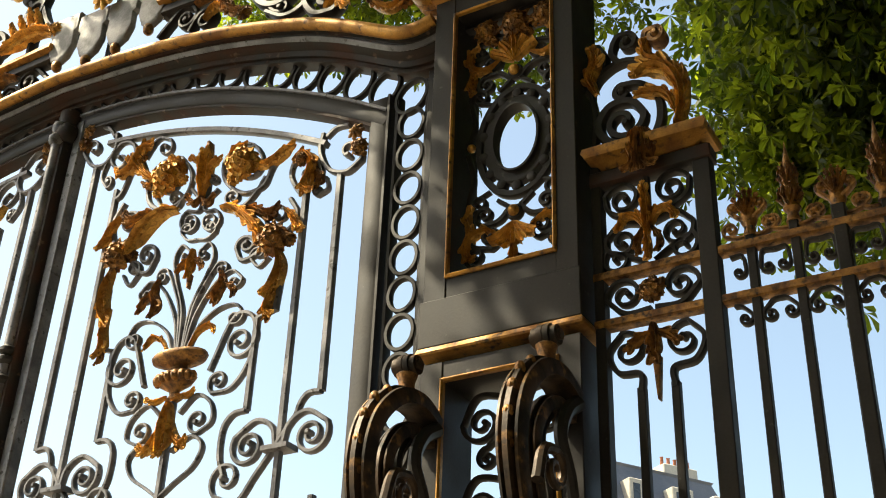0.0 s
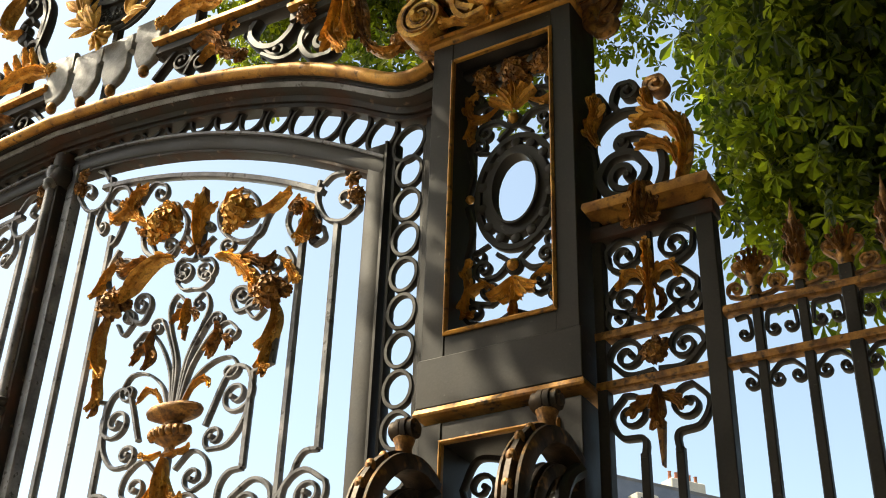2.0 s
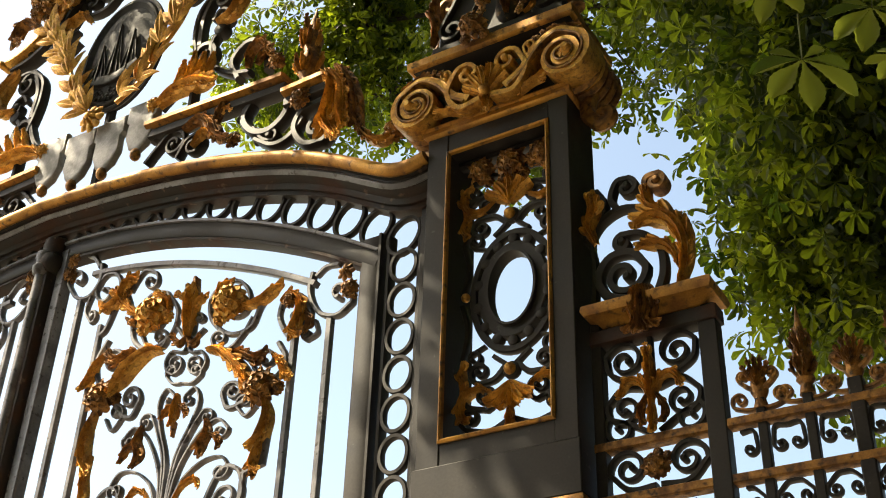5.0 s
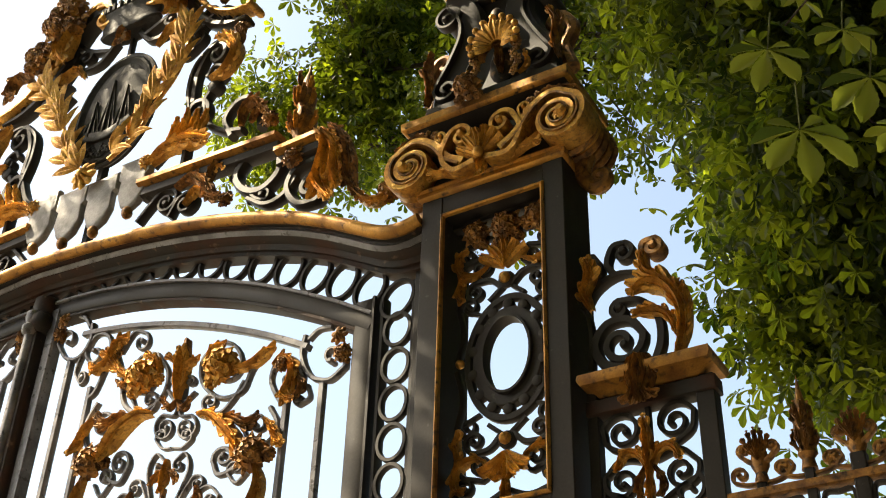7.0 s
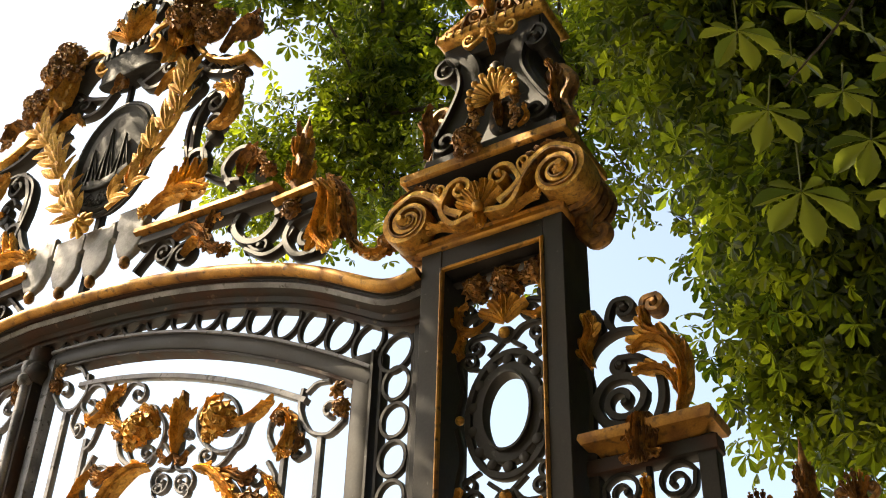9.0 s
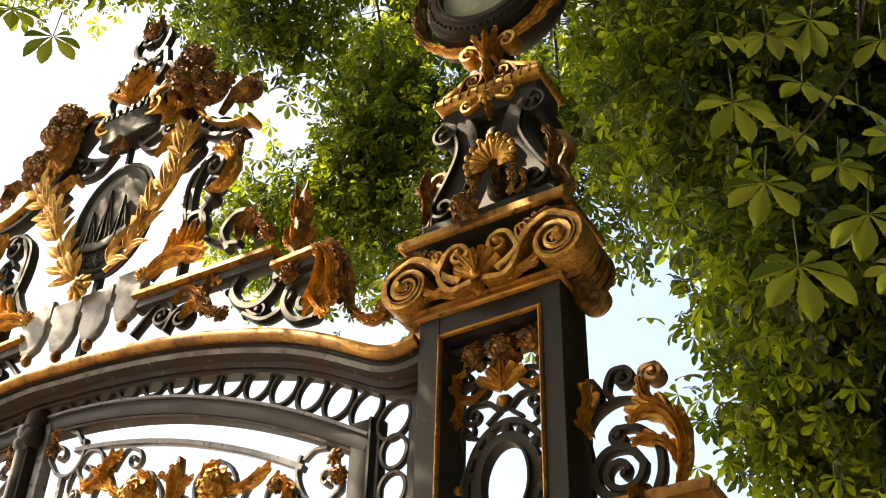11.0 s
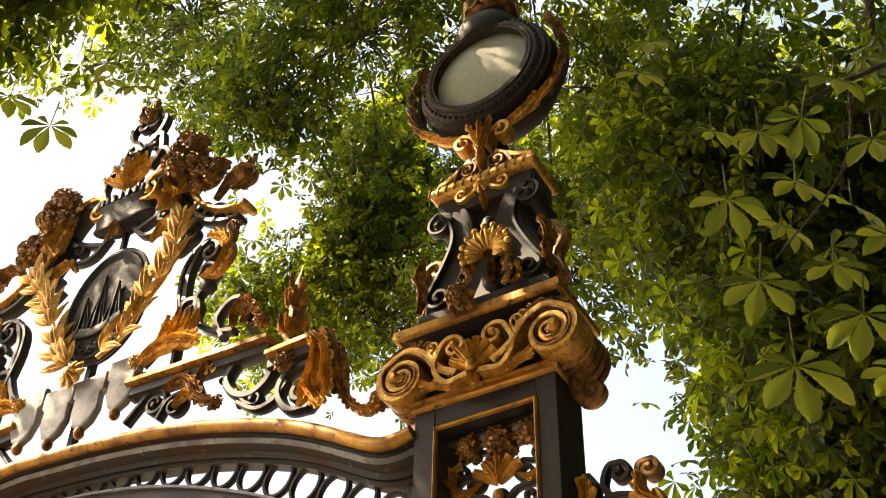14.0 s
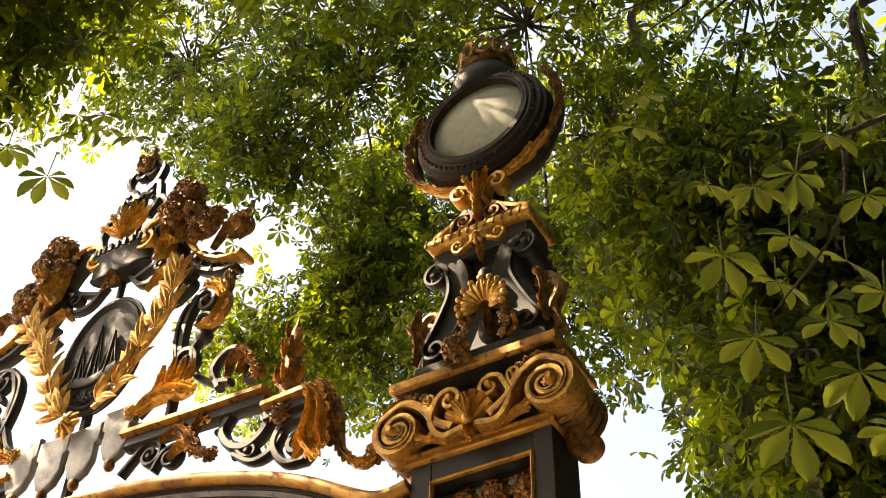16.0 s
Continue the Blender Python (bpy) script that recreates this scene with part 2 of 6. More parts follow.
        def body(s):
            return (root + (1 - root) * math.sin(math.pi * min(1, s * 1.4) ** 0.8 * 0.5)) * (1 if s < 0.65 else tip + (1 - tip) * math.cos((s - 0.65) / 0.35 * math.pi / 2))

        def tangent(i):
            t = line[min(i + 1, n)] - line[max(i - 1, 0)]
            return t / (np.hypot(*t) or 1)

        share = 0.5 if plain else 0.25
        m = 6 if plain else 12
        rings = []
        for i, q in enumerate(line):
            s, t = i / n, tangent(i)
            fr, bk = [], []
            for j in range(m + 1):
                e = 2 * j / m - 1
                half = width * share * body(s)
                yy = y - bulge * width * body(s) * (1 - e * e) - 0.12 * width * body(s) * math.cos(e * math.pi * 3) - curl * width * max(0, s - 0.75) ** 1.3 * 2.5
                fr.append((q[0] - t[1] * half * e, yy, q[1] + t[0] * half * e))
                bk.append((fr[-1][0], yy + 0.07 * width + 0.004, fr[-1][2]))
            rings.append(fr + bk[::-1])
        self.loops(rings)
        if plain:
            return self
        fingers = lobes + lobes // 2
        for k in range(fingers + 1):
            s = min(0.97, (k + 0.2) / fingers)
            i = min(n, round(s * n))
            q, t = line[i], tangent(i)
            ln = width * 0.66 * body(s) * (1.1 if k % 2 else 0.88)
            up = y - bulge * width * body(s) * 0.55 - curl * width * max(0, s - 0.75) ** 1.3 * 2.5
            for side in (-1, 1) if k < fingers else (-1, 0, 1):
                c, rings = q.copy(), []
                for j in range(7):
                    u = j / 6
                    a = side * radians((46 - 16 * s) * (1 - 1.25 * u + 0.95 * u ** 3) if k < fingers else 26 * (1 + u))
                    d = np.array((t[0] * math.cos(a) - t[1] * math.sin(a), t[0] * math.sin(a) + t[1] * math.cos(a)))
                    if j:
                        c = c + d * ln / 6
                    h = ln * 0.27 * math.sqrt(max(0.02, 1 - ((u - 0.55) / 0.5) ** 2)) + 0.001
                    yy = up + 0.14 * ln * u - 0.5 * ln * max(0, u - 0.45) ** 1.5
                    rings.append([(c[0] - d[1] * h * w_, yy - h * v_, c[1] + d[0] * h * w_) for w_, v_ in
                                  ((1, 0.0), (0.55, 0.6), (0, 0.15), (-0.55, 0.6), (-1, 0.0), (0, -0.35))])
                self.loops(rings)
        return self

    def rose(self, x, z, y, r, turn=0.0, rows=3):
        """A full rose facing forward: rows of cupped petals with lips that curl out."""
        for k in range(rows):
            count, rr, high = (3, 5, 6)[k], r * (0.42, 0.72, 1.0)[k], r * (0.8, 0.5, 0.16)[k]
            for p in range(count):
                a0 = turn + k * 0.7 + 2 * math.pi * p / count
                fr, bk = [], []
                for v in (0.0, 0.35, 0.7, 0.9, 1.0):
                    row = []
                    for u in (-1, -0.5, 0, 0.5, 1):
                        a = a0 + 0.12 * math.sin(7 * p + 5 * k) + u * math.pi / count * 0.92 * (0.35 + 0.65 * v ** 0.5)
                        q = rr * (0.12 + 0.88 * v * v) * (1 - 0.3 * u * u * v) * (1 + 0.12 * math.sin(3 * p + k))
                        h = high * (1.2 * v - 0.55 * v ** 4) + 0.12 * r * (1 - u * u) * v * (1 - v) - 0.02 * r * p % 0.03
                        row.append((x + q * math.cos(a), y - h, z + q * math.sin(a)))
                    fr.append(row)
                    bk.append([(px + 0.05 * r * math.cos(a0), py + 0.07 * r, pz + 0.05 * r * math.sin(a0)) for px, py, pz in row])
                rings = [f + g[::-1] for f, g in zip(fr, bk)]
                self.loops(rings)
        return self.ball(x, y - r * 0.25, z, r * 0.13, n=8, m=6)

    def rosette(self, x, z, y, r, petals=8, height=0.4, layers=2):
        x, z = self.at(x, z)
        for k in range(layers):
            rr, up = r * (1 - 0.38 * k), height * r * (0.3 + 0.5 * k)
            rings = []
            for i in range(7):
                u = i / 6
                ring = []
                for j in range(petals * 6):
                    a = 2 * math.pi * (j + 3 * k) / (petals * 6)
                    lob = abs(math.cos(petals * a / 2))
                    q = rr * u * (1 - 0.3 * (1 - lob) * u)
                    ring.append((x + q * math.cos(a), y - up * (1 - u ** 3) - 0.22 * r * u * (1 - u) * 4 * lob * 0.6 - 0.1 * r, z + q * math.sin(a)))
                rings.append(ring)
            rings.append([(x + 0.6 * (p[0] - x), y + 0.1 * r, z + 0.6 * (p[2] - z)) for p in rings[-1]])
            self.loops(rings[1:])
        return self.ball(x, y - height * r * 1.0, z, r * 0.24)

    def flower(self, x, z, y, r, turn=0.0):
        """A round full-blown flower facing forward: a dome of overlapping spoon-shaped petals."""
        self.ball(x, y, z, r * 0.66, r * 0.66, r * 0.6, 10, 6)
        for th, count, size in ((0.0, 1, 0.26), (0.5, 5, 0.33), (0.98, 8, 0.40), (1.45, 10, 0.46)):
            for p in range(count):
                az = turn + 2 * math.pi * p / count + th * 1.7
                ca, sa, ct, st = math.cos(az), math.sin(az), math.cos(th), math.sin(th)
                n, t = np.array((st * ca, -ct, st * sa)), np.array((ct * ca, st, ct * sa))
                b = np.cross(t, n)
                c = np.array((x, y, z)) + n * r * 0.68
                rings = []
                for i in range(6):
                    v = -1 + 2 * i / 5
                    w = size * r * (0.2 + 0.8 * math.sqrt(max(0, 1 - (v * 0.5 + 0.42 - 0.6) ** 2 * 2.2))) * (1 if i < 5 else 0.45)
                    lift = size * r * (0.34 * max(0, v) ** 2 + 0.06)
                    q = c + t * v * size * r * 0.95 + n * lift
                    rings.append([q + b * w * e * 0.62 + n * size * r * h for e, h in ((-1, 0.12), (-0.5, 0.02), (0, 0.10), (0.5, 0.02), (1, 0.12), (0, -0.22))])
                self.loops(rings)
        return self

    def bunch(self, x, z, y, r, count, seed=1, petals=6):
        """A full-blown flower with buds and leaf tips, or a posy of several when large."""
        rnd = random.Random(seed)
        x, z = self.at(x, z)
        for i in range(8):
            a = i * 45 + rnd.uniform(-14, 14)
            self.blade(x + r * 0.5 * math.cos(math.radians(a)), z + r * 0.5 * math.sin(math.radians(a)), y, r * rnd.uniform(0.5, 0.75), r * 0.36, a, 0.35)
        if r < 0.13:
            self.flower(x, z, y - r * 0.1, r * 0.92, seed)
            for i in range(2):
                a = rnd.uniform(0, 6.3)
                self.flower(x + r * 0.9 * math.cos(a), z + r * 0.9 * math.sin(a), y + r * 0.1, r * 0.36, i)
            return self
        self.ball(x, y + r * 0.05, z, r * 0.75, r * 0.75, r * 0.3)
        for i in range(min(count, 6)):
            a, q = i * 2.4 + seed, r * (0.1 + 0.7 * math.sqrt((i + 0.5) / min(count, 6)))
            self.flower(x + q * math.cos(a), z + q * math.sin(a), y - r * 0.4 * math.cos(q / r * 1.4), r * rnd.uniform(0.42, 0.56), rnd.uniform(0, 6))
        return self

    def blade(self, x, z, y, length, width, angle, lift=0.3):
        """One laurel leaf from (x, z), pointing at angle (degrees)."""
        a = math.radians(angle)
        t, nn = (math.cos(a), math.sin(a)), (-math.sin(a), math.cos(a))
        rings = []
        for i in range(7):
            s = i / 6
            h = width / 2 * math.sin(math.pi * (0.06 + 0.94 * s) ** 0.95) * (1.12 - 0.2 * s) + 0.001
            cx, cz, yy = x + t[0] * length * s, z + t[1] * length * s, y - lift * length * math.sin(s * 2.2)
            rings.append([(cx + nn[0] * h, yy, cz + nn[1] * h), (cx + nn[0] * h * 0.45, yy - h * 0.36, cz + nn[1] * h * 0.45), (cx, yy - h * 0.08, cz),
                          (cx - nn[0] * h * 0.45, yy - h * 0.36, cz - nn[1] * h * 0.45), (cx - nn[0] * h, yy, cz - nn[1] * h), (cx, yy + 0.008, cz)])
        return self.loops(rings)

    def part(self, name, mat, parent=None, label="", smooth=42):
        me = bpy.data.meshes.new(name)
        o = parent.matrix_basis.translation if parent is not None and parent.parent is None else Vector((0, 0, 0))
        if parent is not None and parent.parent is not None:
            o = parent.parent.matrix_basis.translation
        me.from_pydata([(a - o.x, b - o.y, c - o.z) for a, b, c in self.v], [], self.f)
        me.materials.append(mat)
        if smooth:
            me.shade_smooth()
            me.set_sharp_from_angle(angle=radians(smooth))
        me.validate()
        bm = bmesh.new()
        bm.from_mesh(me)
        bmesh.ops.recalc_face_normals(bm, faces=bm.faces)
        bm.to_mesh(me)
        bm.free()
        ob = new(name, me)
        ob.parent = parent
        return tagged(ob, label)


# ---- ground and distance ----
GATE_Y, CX = 0.22, -3.19            # plane of the gate, middle of the gateway


def ground():
    g = Geo()
    n = 40
    g.add([(x, y, -0.02 + 0.02 * noise.noise(Vector((x * 0.2, y * 0.2, 0)))) for y in np.linspace(-8, 12, n) for x in np.linspace(-12, 10, n)],
          [(j * n + i, j * n + i + 1, (j + 1) * n + i + 1, (j + 1) * n + i) for j in range(n - 1) for i in range(n - 1)])
    for x0, x1, y0, y1 in ((-900, 900, 12, 900), (-900, 900, -900, -8), (-900, -12, -8, 12), (10, 900, -8, 12)):
        g.add([(x0, y0, -0.02), (x1, y0, -0.02), (x1, y1, -0.02), (x0, y1, -0.02)], [(0, 1, 2, 3)])
    tagged(g.part("ground", GRAVEL), "pale gravel ground in front of and behind the gate", "ground", kind="structure")


ground()


# ---- the gate pier ----
PX, PY0, PY1 = 0.375, 0.0, 0.27
OX0, OX1, OZ0, OZ1 = -0.262, 0.272, 3.765, 5.272       # opening of the upper panel


def gate_pier():
    pier = thing("gate_pier", "dark painted iron gate pier with gilded frame and open scroll panel", "gate pier", (0, 0.13, 0))
    Geo().box(-PX, OX0, PY0, PY1, 3.66, 5.385).part("post", IRON, pier)
    Geo().box(OX1, PX, PY0, PY1, 3.66, 5.385).part("post", IRON, pier)
    Geo().box(OX0 - 0.002, OX1 + 0.002, 0.004, PY1 - 0.004, OZ1, 5.385).part("head_rail", IRON, pier)
    Geo().box(OX0 - 0.002, OX1 + 0.002, 0.004, PY1 - 0.004, 3.66, OZ0).part("sill_rail", IRON, pier)
    Geo().box(-PX - 0.012, PX + 0.012, -0.012, PY1 + 0.012, 3.43, 3.66, 0.006).part("plinth_block", IRON, pier)
    Geo().mould(-PX, PX, 0, PY1, ((0.004, 3.394), (0.015, 3.398), (0.019, 3.408), (0.015, 3.418), (0.011, 3.43))).part("gilded_band", ROLLED, pier, "worn gilded band")
    Geo().box(-PX, -0.262, 0, PY1, 0.5, 3.36).part("lower_post", IRON, pier)
    Geo().box(0.272, PX, 0, PY1, 0.5, 3.36).part("lower_post", IRON, pier)
    Geo().box(-0.264, 0.274, 0.004, PY1 - 0.004, 3.27, 3.36).part("lower_head_rail", IRON, pier)
    Geo().box(-0.264, 0.274, 0.06, PY1 - 0.04, 0.5, 1.3).part("lower_panel", IRON, pier)
    Geo().box(-PX - 0.06, PX + 0.06, -0.06, PY1 + 0.06, -0.05, 0.5, 0.02).part("stone_foot", STONE, pier, "pale stone foot")
    trim = ((0.0, 0.012), (0.0, -0.008), (0.008, -0.014), (0.018, -0.006), (0.018, 0.012))
    Geo().picture(OX0 + 0.012, OX1 - 0.012, OZ0 + 0.012, OZ1 - 0.012, trim).part("gilded_frame", ROLLED, pier, "gilded beading round the panel")
    Geo().picture(-0.252, 0.262, 1.31, 3.262, trim).part("gilded_frame", ROLLED, pier, "gilded beading round the panel")
    Geo().mould(-PX, PX, 0, PY1, ((-0.02, 5.375), (0.008, 5.385), (0.02, 5.397), (0.02, 5.42), (0.035, 5.428), (0.03, 5.438), (0.0, 5.446))).part("gilded_cornice", ROLLED, pier, "gilded moulding under the capital")
    # open scrollwork of the upper panel
    y, cx, cz = 0.13, 0.03, 4.49
    oval = lambda p, q: [(cx + p * math.cos(a), cz + q * math.sin(a)) for a in np.linspace(0, 2 * math.pi, 57)]
    Geo().bar(oval(0.145, 0.215), 0.062, 0.05, y).part("oval_ring", IRON, pier, smooth=18)
    Geo().bar(oval(0.118, 0.188), 0.014, 0.07, y - 0.01).part("oval_lip", IRON, pier)
    Geo().bar(oval(0.203, 0.30), 0.034, 0.04, y).part("outer_ring", IRON, pier)
    for k in range(14):
        a = 2 * math.pi * (k + 0.5) / 14
        Geo().drum(cx + 0.177 * math.cos(a), cz + 0.262 * math.sin(a), y - 0.005, 0.027, 0.04).part("ring_stud", IRON, pier)
    for sx in (-1, 1):
        for sz in (-1, 1):
            at = lambda u, w, sx=sx, sz=sz: (cx - 0.012 + sx * u, cz + sz * w)
            Geo(at).bar(scroll([(0.02, 0.36), (0.08, 0.42), (0.15, 0.43)], (0.155, 0.375, -1.3)), 0.026, 0.035, y, (1, 0.6), 0.014).part("scroll", IRON, pier)
            Geo(at).bar(scroll([(0.25, 0.02), (0.22, 0.16), (0.245, 0.3)], (0.19, 0.30, 1.2)), 0.022, 0.035, y, (1, 0.6), 0.012).part("scroll", IRON, pier)
            Geo(at).bar(scroll([(0.24, 0.42), (0.22, 0.52), (0.12, 0.56)], (0.13, 0.50, 1.3)), 0.024, 0.035, y, (1, 0.6), 0.012).part("scroll", IRON, pier)
            Geo(at).bar(scroll([(0.0, 0.62), (0.1, 0.66), (0.2, 0.64)], (0.2, 0.585, -1.4)), 0.024, 0.035, y, (1, 0.6), 0.012).part("scroll", IRON, pier)
            Geo(at).bar([(0.03, 0.36), (0.09, 0.31)], 0.02, 0.03, y).part("stay", IRON, pier)
            Geo(at).bar([(0.13, 0.25), (0.18, 0.27)], 0.014, 0.03, y).part("stay", IRON, pier)
            Geo(at).acanthus([(0.08, 0.50), (0.15, 0.46), (0.23, 0.49), (0.24, 0.58), (0.19, 0.60)], 0.09, y - 0.015, lobes=4).part("acanthus_leaf", GILT, pier, "gilded acanthus leaf")
            Geo(at).acanthus([(0.25, 0.52), (0.23, 0.44), (0.245, 0.38), (0.22, 0.33)], 0.08, y - 0.015, lobes=3).part("acanthus_leaf", GILT, pier, "gilded acanthus leaf")
    for sz, hue in ((1, GILT), (-1, GILT)):
        for a in (-52, -26, 0, 26, 52):
            Geo().acanthus([(cx - 0.01, cz + sz * 0.46), (cx - 0.01 + 0.07 * math.sin(radians(a)), cz + sz * (0.46 + 0.08 * math.cos(radians(a)))),
                            (cx - 0.01 + 0.15 * math.sin(radians(a)), cz + sz * (0.46 + 0.13 * math.cos(radians(a))))], 0.06, y - 0.02 - 0.012 * math.cos(radians(a)), lobes=2, n=14, m=6, tip=0.8).part("palmette_leaf", hue, pier, "gilded palmette leaf")
        Geo().ball(cx - 0.01, y - 0.03, cz + sz * 0.40, 0.028).part("gilded_boss", GILT, pier)
        Geo().drum(cx - 0.01, cz + sz * 0.40, y - 0.006, 0.042, 0.03).part("boss_seat", IRON, pier)
        Geo().acanthus([(cx - 0.01, cz + sz * 0.56), (cx - 0.01, cz + sz * 0.63), (cx - 0.01, cz + sz * 0.72)], 0.075, y - 0.03, lobes=3).part("palmette_leaf", GILT, pier)
    Geo().bunch(cx, cz + 0.68, y - 0.02, 0.09, 6, 3).part("blossom_boss", DULL, pier, "dull gilded blossoms")
    for sx in (-1, 1):
        Geo().bunch(cx + sx * 0.16, cz + 0.69, y - 0.02, 0.075, 4, 5 + sx).part("blossom_boss", DULL, pier, "dull gilded blossoms")
        Geo().ball(cx - 0.005 + sx * 0.232, y - 0.025, cz + 0.01, 0.022).part("gilded_boss", GILT, pier)
    Geo().bar([(OX0, 5.262), (OX1, 5.262)], 0.03, 0.05, y).part("panel_bar", IRON, pier)
    # lower panel: only its head shows
    for sx in (-1, 1):
        for z0 in (3.08, 2.72, 2.36):
            Geo().bar(scroll([(0.005 + sx * 0.02, z0 + 0.12), (0.005 + sx * 0.16, z0 + 0.14), (0.005 + sx * 0.23, z0 + 0.02)], (0.005 + sx * 0.14, z0 + 0.02, -sx * 1.5)), 0.024, 0.035, y, (1, 0.6), 0.014).part("scroll", IRON, pier)
            Geo().bar(scroll([(0.005 + sx * 0.03, z0 - 0.2), (0.005 + sx * 0.02, z0 - 0.02), (0.005 + sx * 0.11, z0 - 0.09)], (0.005 + sx * 0.11, z0 - 0.14, -sx * 1.3)), 0.022, 0.035, y, (1, 0.6), 0.012).part("scroll", IRON, pier)
    Geo().bar([(0.005, 1.3), (0.005, 3.26)], 0.022, 0.03, y).part("panel_bar", IRON, pier)
    return pier


def console(x):
    """A fluted scroll bracket that springs from the pier and hangs forward."""
    ob = thing("console_bracket", "dark bronze fluted scroll bracket springing from the gate pier", "bracket", (x, 0, 3.1), "brackets on the gate pier")

    def arm(name, pts, w0, w1, h, mat):
        line, rings = curve(pts, 6), []
        m = len(line) - 1
        for i, q in enumerate(line):
            t = line[min(i + 1, m)] - line[max(i - 1, 0)]
            t = t / np.hypot(*t)
            w = w0 + (w1 - w0) * i / m
            sec = [(-w, -h * 0.6), (-w, h * 0.3), (-w * 0.82, h * 0.95), (-w * 0.62, h * 1.0), (-w * 0.5, h * 0.35), (-w * 0.36, h * 0.4), (-w * 0.2, h * 1.3), (w * 0.2, h * 1.3),
                   (w * 0.36, h * 0.4), (w * 0.5, h * 0.35), (w * 0.62, h * 1.0), (w * 0.82, h * 0.95), (w, h * 0.3), (w, -h * 0.6)]
            rings.append([(x + a, q[0] - t[1] * b, q[1] + t[0] * b) for a, b in sec])
        Geo().loops(rings).part(name, mat, ob, smooth=30)

    arm("bracket_arm", [(0.0, 3.08), (-0.13, 3.12), (-0.29, 3.08), (-0.43, 2.94), (-0.48, 2.76), (-0.45, 2.58), (-0.39, 2.42), (-0.31, 2.2), (-0.18, 2.02), (0.0, 1.95)], 0.064, 0.04, -0.042, BRONZE)
    arm("inner_arm", [(-0.02, 2.98), (-0.14, 3.0), (-0.26, 2.93), (-0.33, 2.80), (-0.30, 2.62), (-0.22, 2.4), (-0.1, 2.2)], 0.045, 0.03, -0.03, BRONZE)
    for sx in (-1, 1):
        Geo().tube([(x + sx * 0.045, a, b) for a, b in curve([(-0.02, 3.04), (-0.12, 2.97), (-0.17, 2.85), (-0.08, 2.7), (-0.03, 2.4)], 6)], 0.035, 0.02).part("side_strap", IRON, ob)
        Geo().tube([(x + sx * 0.05, a, b) for a, b in scroll([(-0.38, 2.62), (-0.33, 2.75), (-0.23, 2.78)], (-0.24, 2.70, -1.2))], 0.024, 0.014).part("side_scroll", BRONZE, ob)
    for k in range(7):
        a = 0.35 + 0.36 * k
        yy, zz = -0.235 - 0.275 * math.sin(a), 2.79 + 0.33 * math.cos(a)
        Geo().ball(x, yy, zz, 0.022, 0.03, n=8, m=6).part("pearl", DULL, ob)
    Geo().lathe(x, -0.19, [(0.042, 3.10), (0.036, 3.14), (0.034, 3.19), (0.045, 3.225), (0.03, 3.24)], 16).part("neck", DULL, ob)
    g = Geo()
    for dx, r in ((-0.04, 0.042), (-0.014, 0.05), (0.014, 0.05), (0.04, 0.042)):
        g.tube([(x + dx - 0.012, -0.19, 3.265), (x + dx, -0.19, 3.265), (x + dx + 0.012, -0.19, 3.265)], r, r, 14)
    g.tube([(x - 0.065, -0.19, 3.265), (x + 0.065, -0.19, 3.265)], 0.024, 0.024, 10)
    g.part("rolled_top", BRONZE, ob)


gate_pier()
for x in (-0.315, 0.315):
    console(x)


